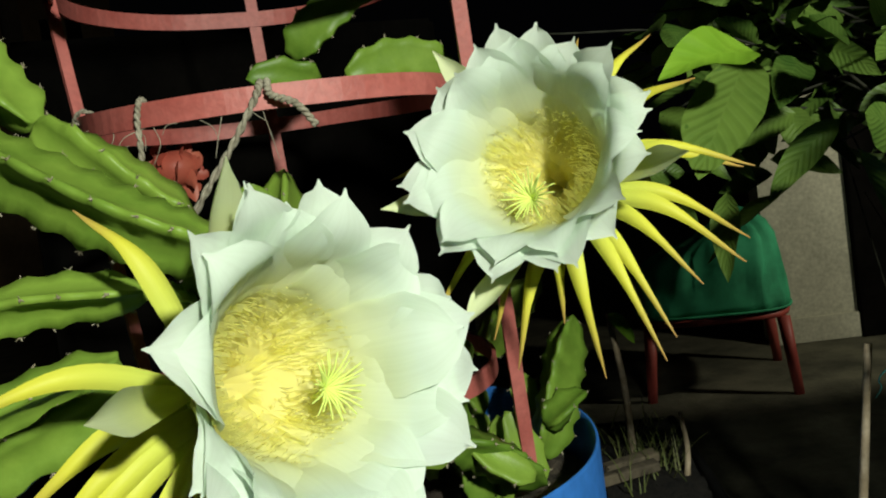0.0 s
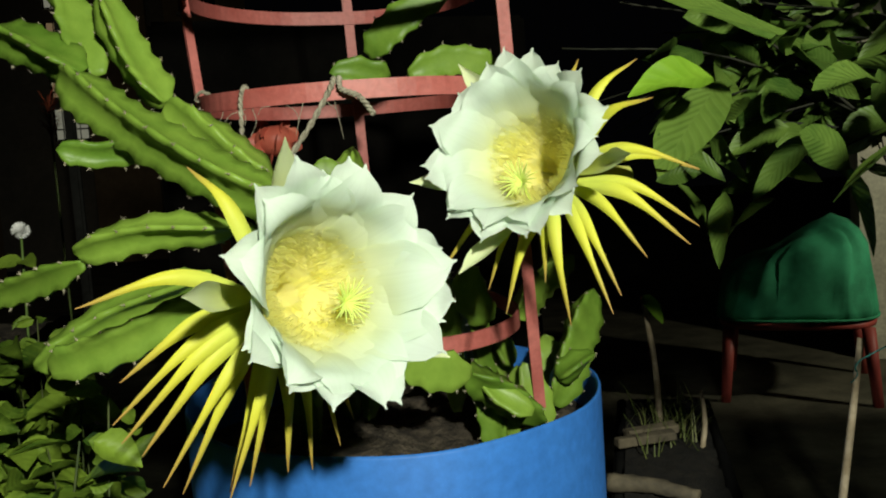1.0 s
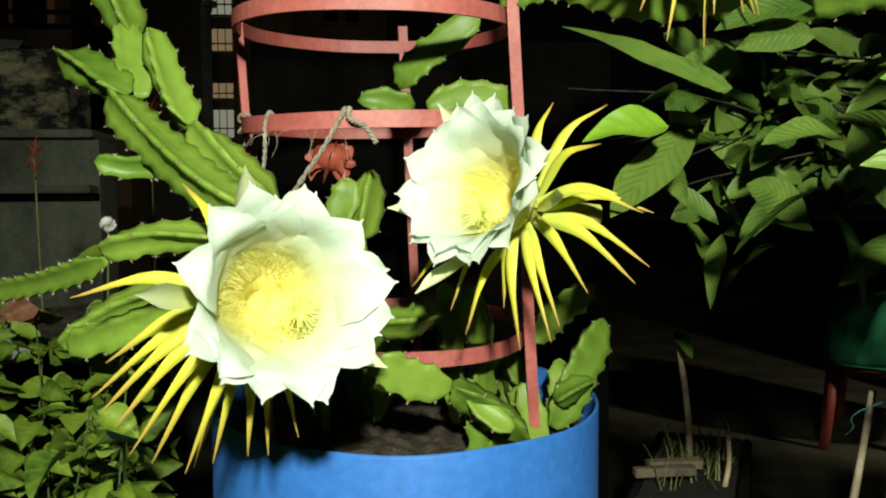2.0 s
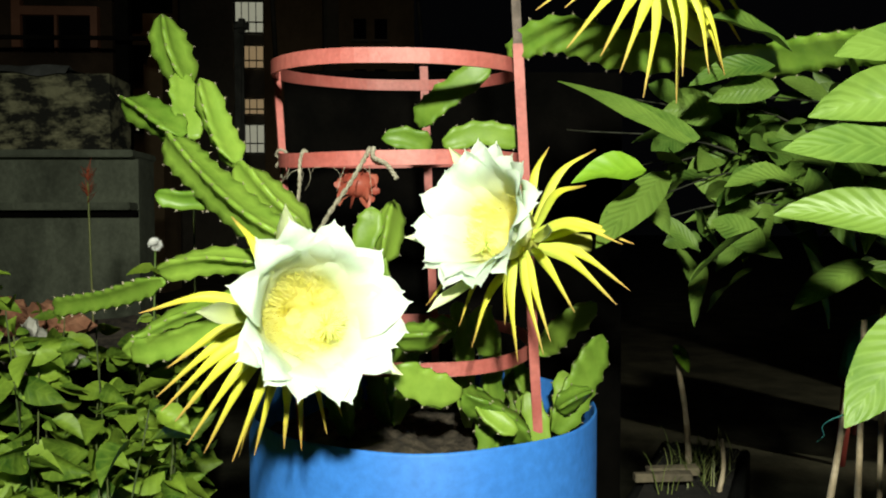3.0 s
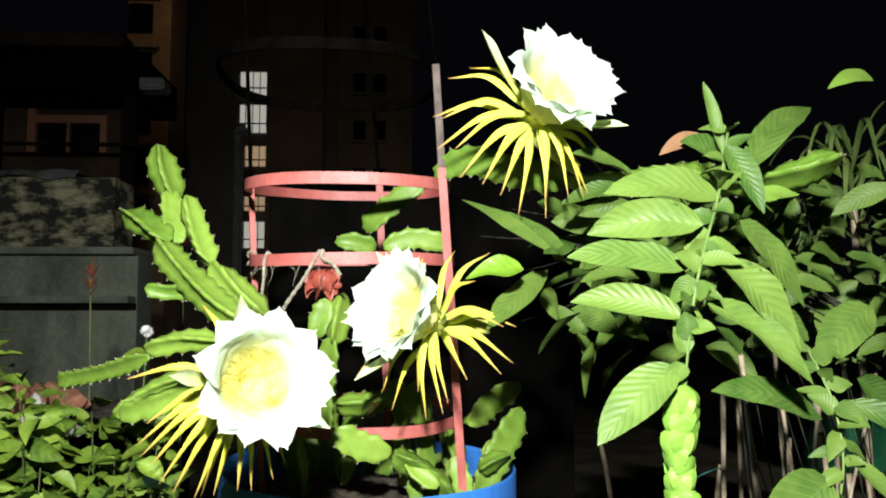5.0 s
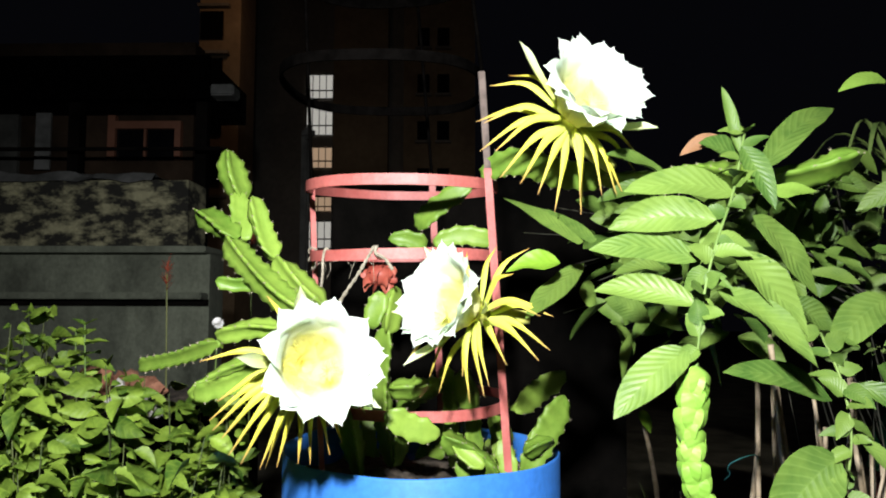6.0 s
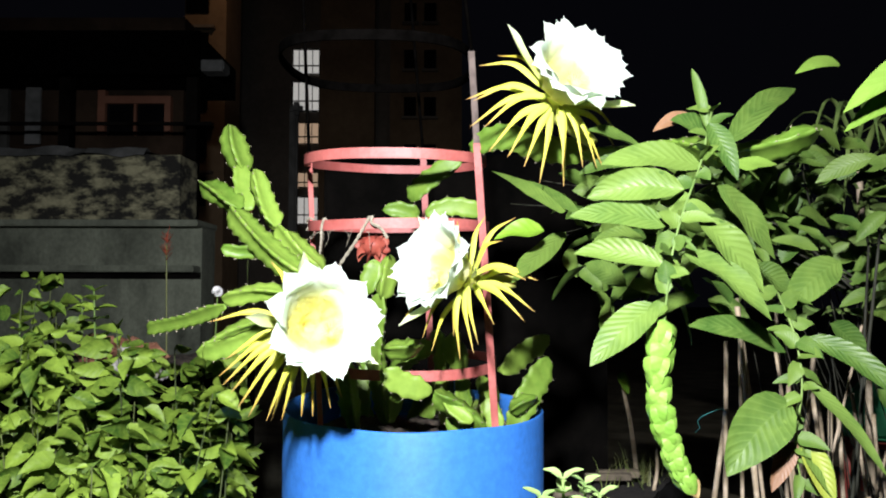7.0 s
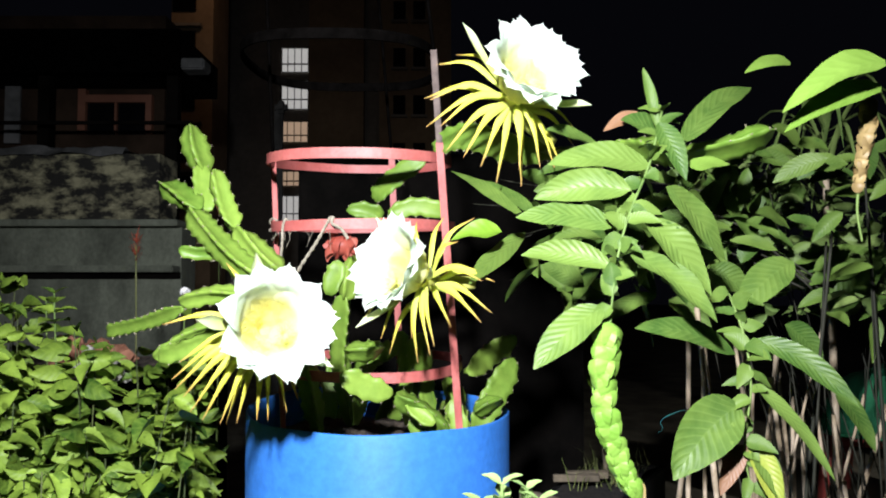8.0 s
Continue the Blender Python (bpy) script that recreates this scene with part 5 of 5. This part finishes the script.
part("head", bm, PURE, gl, "round white papery head")
for s in (-1, 1):
    big_leaf(gl, (-0.743, 1.12, 1.10), (-0.743 + 0.05 * s, 1.09, 1.085), 0.03, HERB_LEAF, shape=ovate, n=6)


def sprig(at, top, pairs, size, label, mat=HERB_LEAF):
    t = thing("sprig", label, "herb", at)
    line = spline([at, Vector(at).lerp(Vector(top), 0.6) + Vector((0.01, 0.01, 0)), top], 24)
    bm = bmesh.new()
    tube(bm, line, (0.0035, 0.0016), 6)
    part("stalk", bm, TWIG, t)
    for k in range(pairs):
        p = Vector(top) + (line[22] - Vector(top)).normalized() * (size * 0.34 * k)
        for s in (0, math.pi):
            a = k * 1.57 + s + 0.4
            d = size * (0.45 + 0.55 * min(1, k / 2.5)) * random.uniform(0.85, 1.15)
            big_leaf(t, p, p + Vector((math.cos(a) * d, math.sin(a) * d, d * (0.45 - 0.16 * k))), d * 0.58, mat, n=6, across=4, shape=ovate, face=(0.2, -0.3, 1))


sprig((-0.68, 0.68, 0), (-0.665, 0.66, 1.15), 6, 0.06, "upright green sprig standing above the herbs")
sprig((-0.95, 0.85, 0), (-0.93, 0.84, 1.13), 5, 0.05, "thin green sprig above the herbs")
sprig((-0.80, 0.60, 0), (-0.80, 0.58, 1.08), 5, 0.055, "small green sprig above the herbs")
for dx, dy, h, n, size in ((0.0, 0.0, 0.942, 8, 0.042), (0.035, 0.02, 0.925, 7, 0.038), (-0.03, 0.015, 0.915, 7, 0.04), (0.06, -0.01, 0.905, 6, 0.036), (0.01, 0.045, 0.93, 7, 0.036)):
    sprig((0.52 + dx, 0.31 + dy, 0), (0.535 + dx, 0.295 + dy, h + 0.008), n, size * 1.1, "pale green leafy sprig in front of the drum", PALE_HERB)


def strap_plant():
    """Arching strap leaves on a cane, far back."""
    c = Vector((0.82, 1.45, 1.43))
    t = thing("strap_leaf_plant", "dim tall plant with arching strap leaves", "plant", (0.84, 1.45, 0))
    bm = bmesh.new()
    tube(bm, spline([(0.84, 1.45, 0), (0.83, 1.45, 0.8), c], 14), (0.010, 0.007), 8, jitter=0.06)
    part("cane", bm, CANE, t)
    for k in range(30):
        a = 2.4 * k
        d = random.uniform(0.14, 0.22)
        o = Vector((math.cos(a), math.sin(a), 0))
        rise = random.uniform(0.0, 0.13)
        bm = bmesh.new()
        p = c + Vector((0, 0, -0.10 + 0.2 * k / 30))
        blade(bm, spline([p, p + o * d * 0.55 + Vector((0, 0, rise)), p + o * d + Vector((0, 0, rise - 0.13))], 10), (0, 0, 1), 0.006, lance, 0.3, 2)
        part("leaf", bm, DARK_LEAF, t)


strap_plant()


# ---- raised bed behind the herbs, with scraps lying on it ----
bed = thing("raised_bed", "dark raised garden bed behind the herbs", "garden bed", YARD @ Vector((-1.6, 2.2, 0)))
yard_part("side", [((-2.6, 1.80, 0), (-0.75, 1.84, 0.94)), ], NEARBLACK, bed, "near-black board side")
yard_part("side", [((-0.75, 1.80, 0), (-0.71, 2.70, 0.94)), ], NEARBLACK, bed, "near-black board side")
bm = bmesh.new()
bmesh.ops.create_grid(bm, x_segments=70, y_segments=34, size=0.5, matrix=pose(-1.67, 2.25, 0.935) @ Matrix.Diagonal((1.84, 0.86, 1, 1)))
for v in bm.verts:
    v.co.z += 0.02 * noise.noise(v.co * 9) + 0.012 * noise.noise(v.co * 30)
bmesh.ops.transform(bm, matrix=YARD, verts=bm.verts)
part("soil", bm, SOIL, bed, "dark loose soil")
SCRAP = surface("dirty_white_plastic", (0.18, 0.175, 0.155), (0.34, 0.33, 0.29), 20, 0.5, bump=0.6, fine=90)
RUSTY = surface("red_brown_husk", (0.20, 0.08, 0.045), (0.36, 0.17, 0.10), 25, 0.9, bump=0.8, fine=120)
STONE = surface("pale_stone", (0.20, 0.18, 0.15), (0.40, 0.37, 0.31), 20, 0.9, bump=0.8, fine=90)
for name, label, x, y, size, mat in (("scrap", "crumpled dirty white plastic scrap on the bed", -0.86, 1.98, (0.05, 0.05, 0.10), SCRAP), ("scrap", "crumpled dirty white plastic scrap on the bed", -0.77, 1.93, (0.07, 0.05, 0.06), SCRAP),
                                     ("scrap", "crumpled dirty white plastic scrap on the bed", -1.36, 2.0, (0.06, 0.05, 0.06), SCRAP), ("husk", "dry red-brown husk lying on the dark bed", -0.98, 2.35, (0.20, 0.10, 0.09), RUSTY),
                                     ("husk", "dry red-brown husk lying on the dark bed", -1.10, 2.42, (0.16, 0.10, 0.10), RUSTY), ("stone", "pale broken stone lying on the bed", -1.26, 2.3, (0.12, 0.10, 0.05), STONE)):
    bm = bmesh.new()
    bmesh.ops.create_icosphere(bm, subdivisions=3, radius=0.5)
    for v in bm.verts:
        d = v.co.copy()
        v.co *= 1 + 0.7 * noise.noise(d * 3.1 + Vector((x * 7, y, 0))) + 0.35 * noise.noise(d * 8 + Vector((y, x, 0)))
        v.co = Vector((v.co.x * size[0], v.co.y * size[1], max(-0.35, v.co.z) * size[2] + 0.35 * size[2]))
    bmesh.ops.transform(bm, matrix=YARD @ pose(x, y, 0.928, 0, 0, 40 * x), verts=bm.verts)
    tagged(part(name, bm, mat, smooth=False), label, name, group="scraps on the bed")
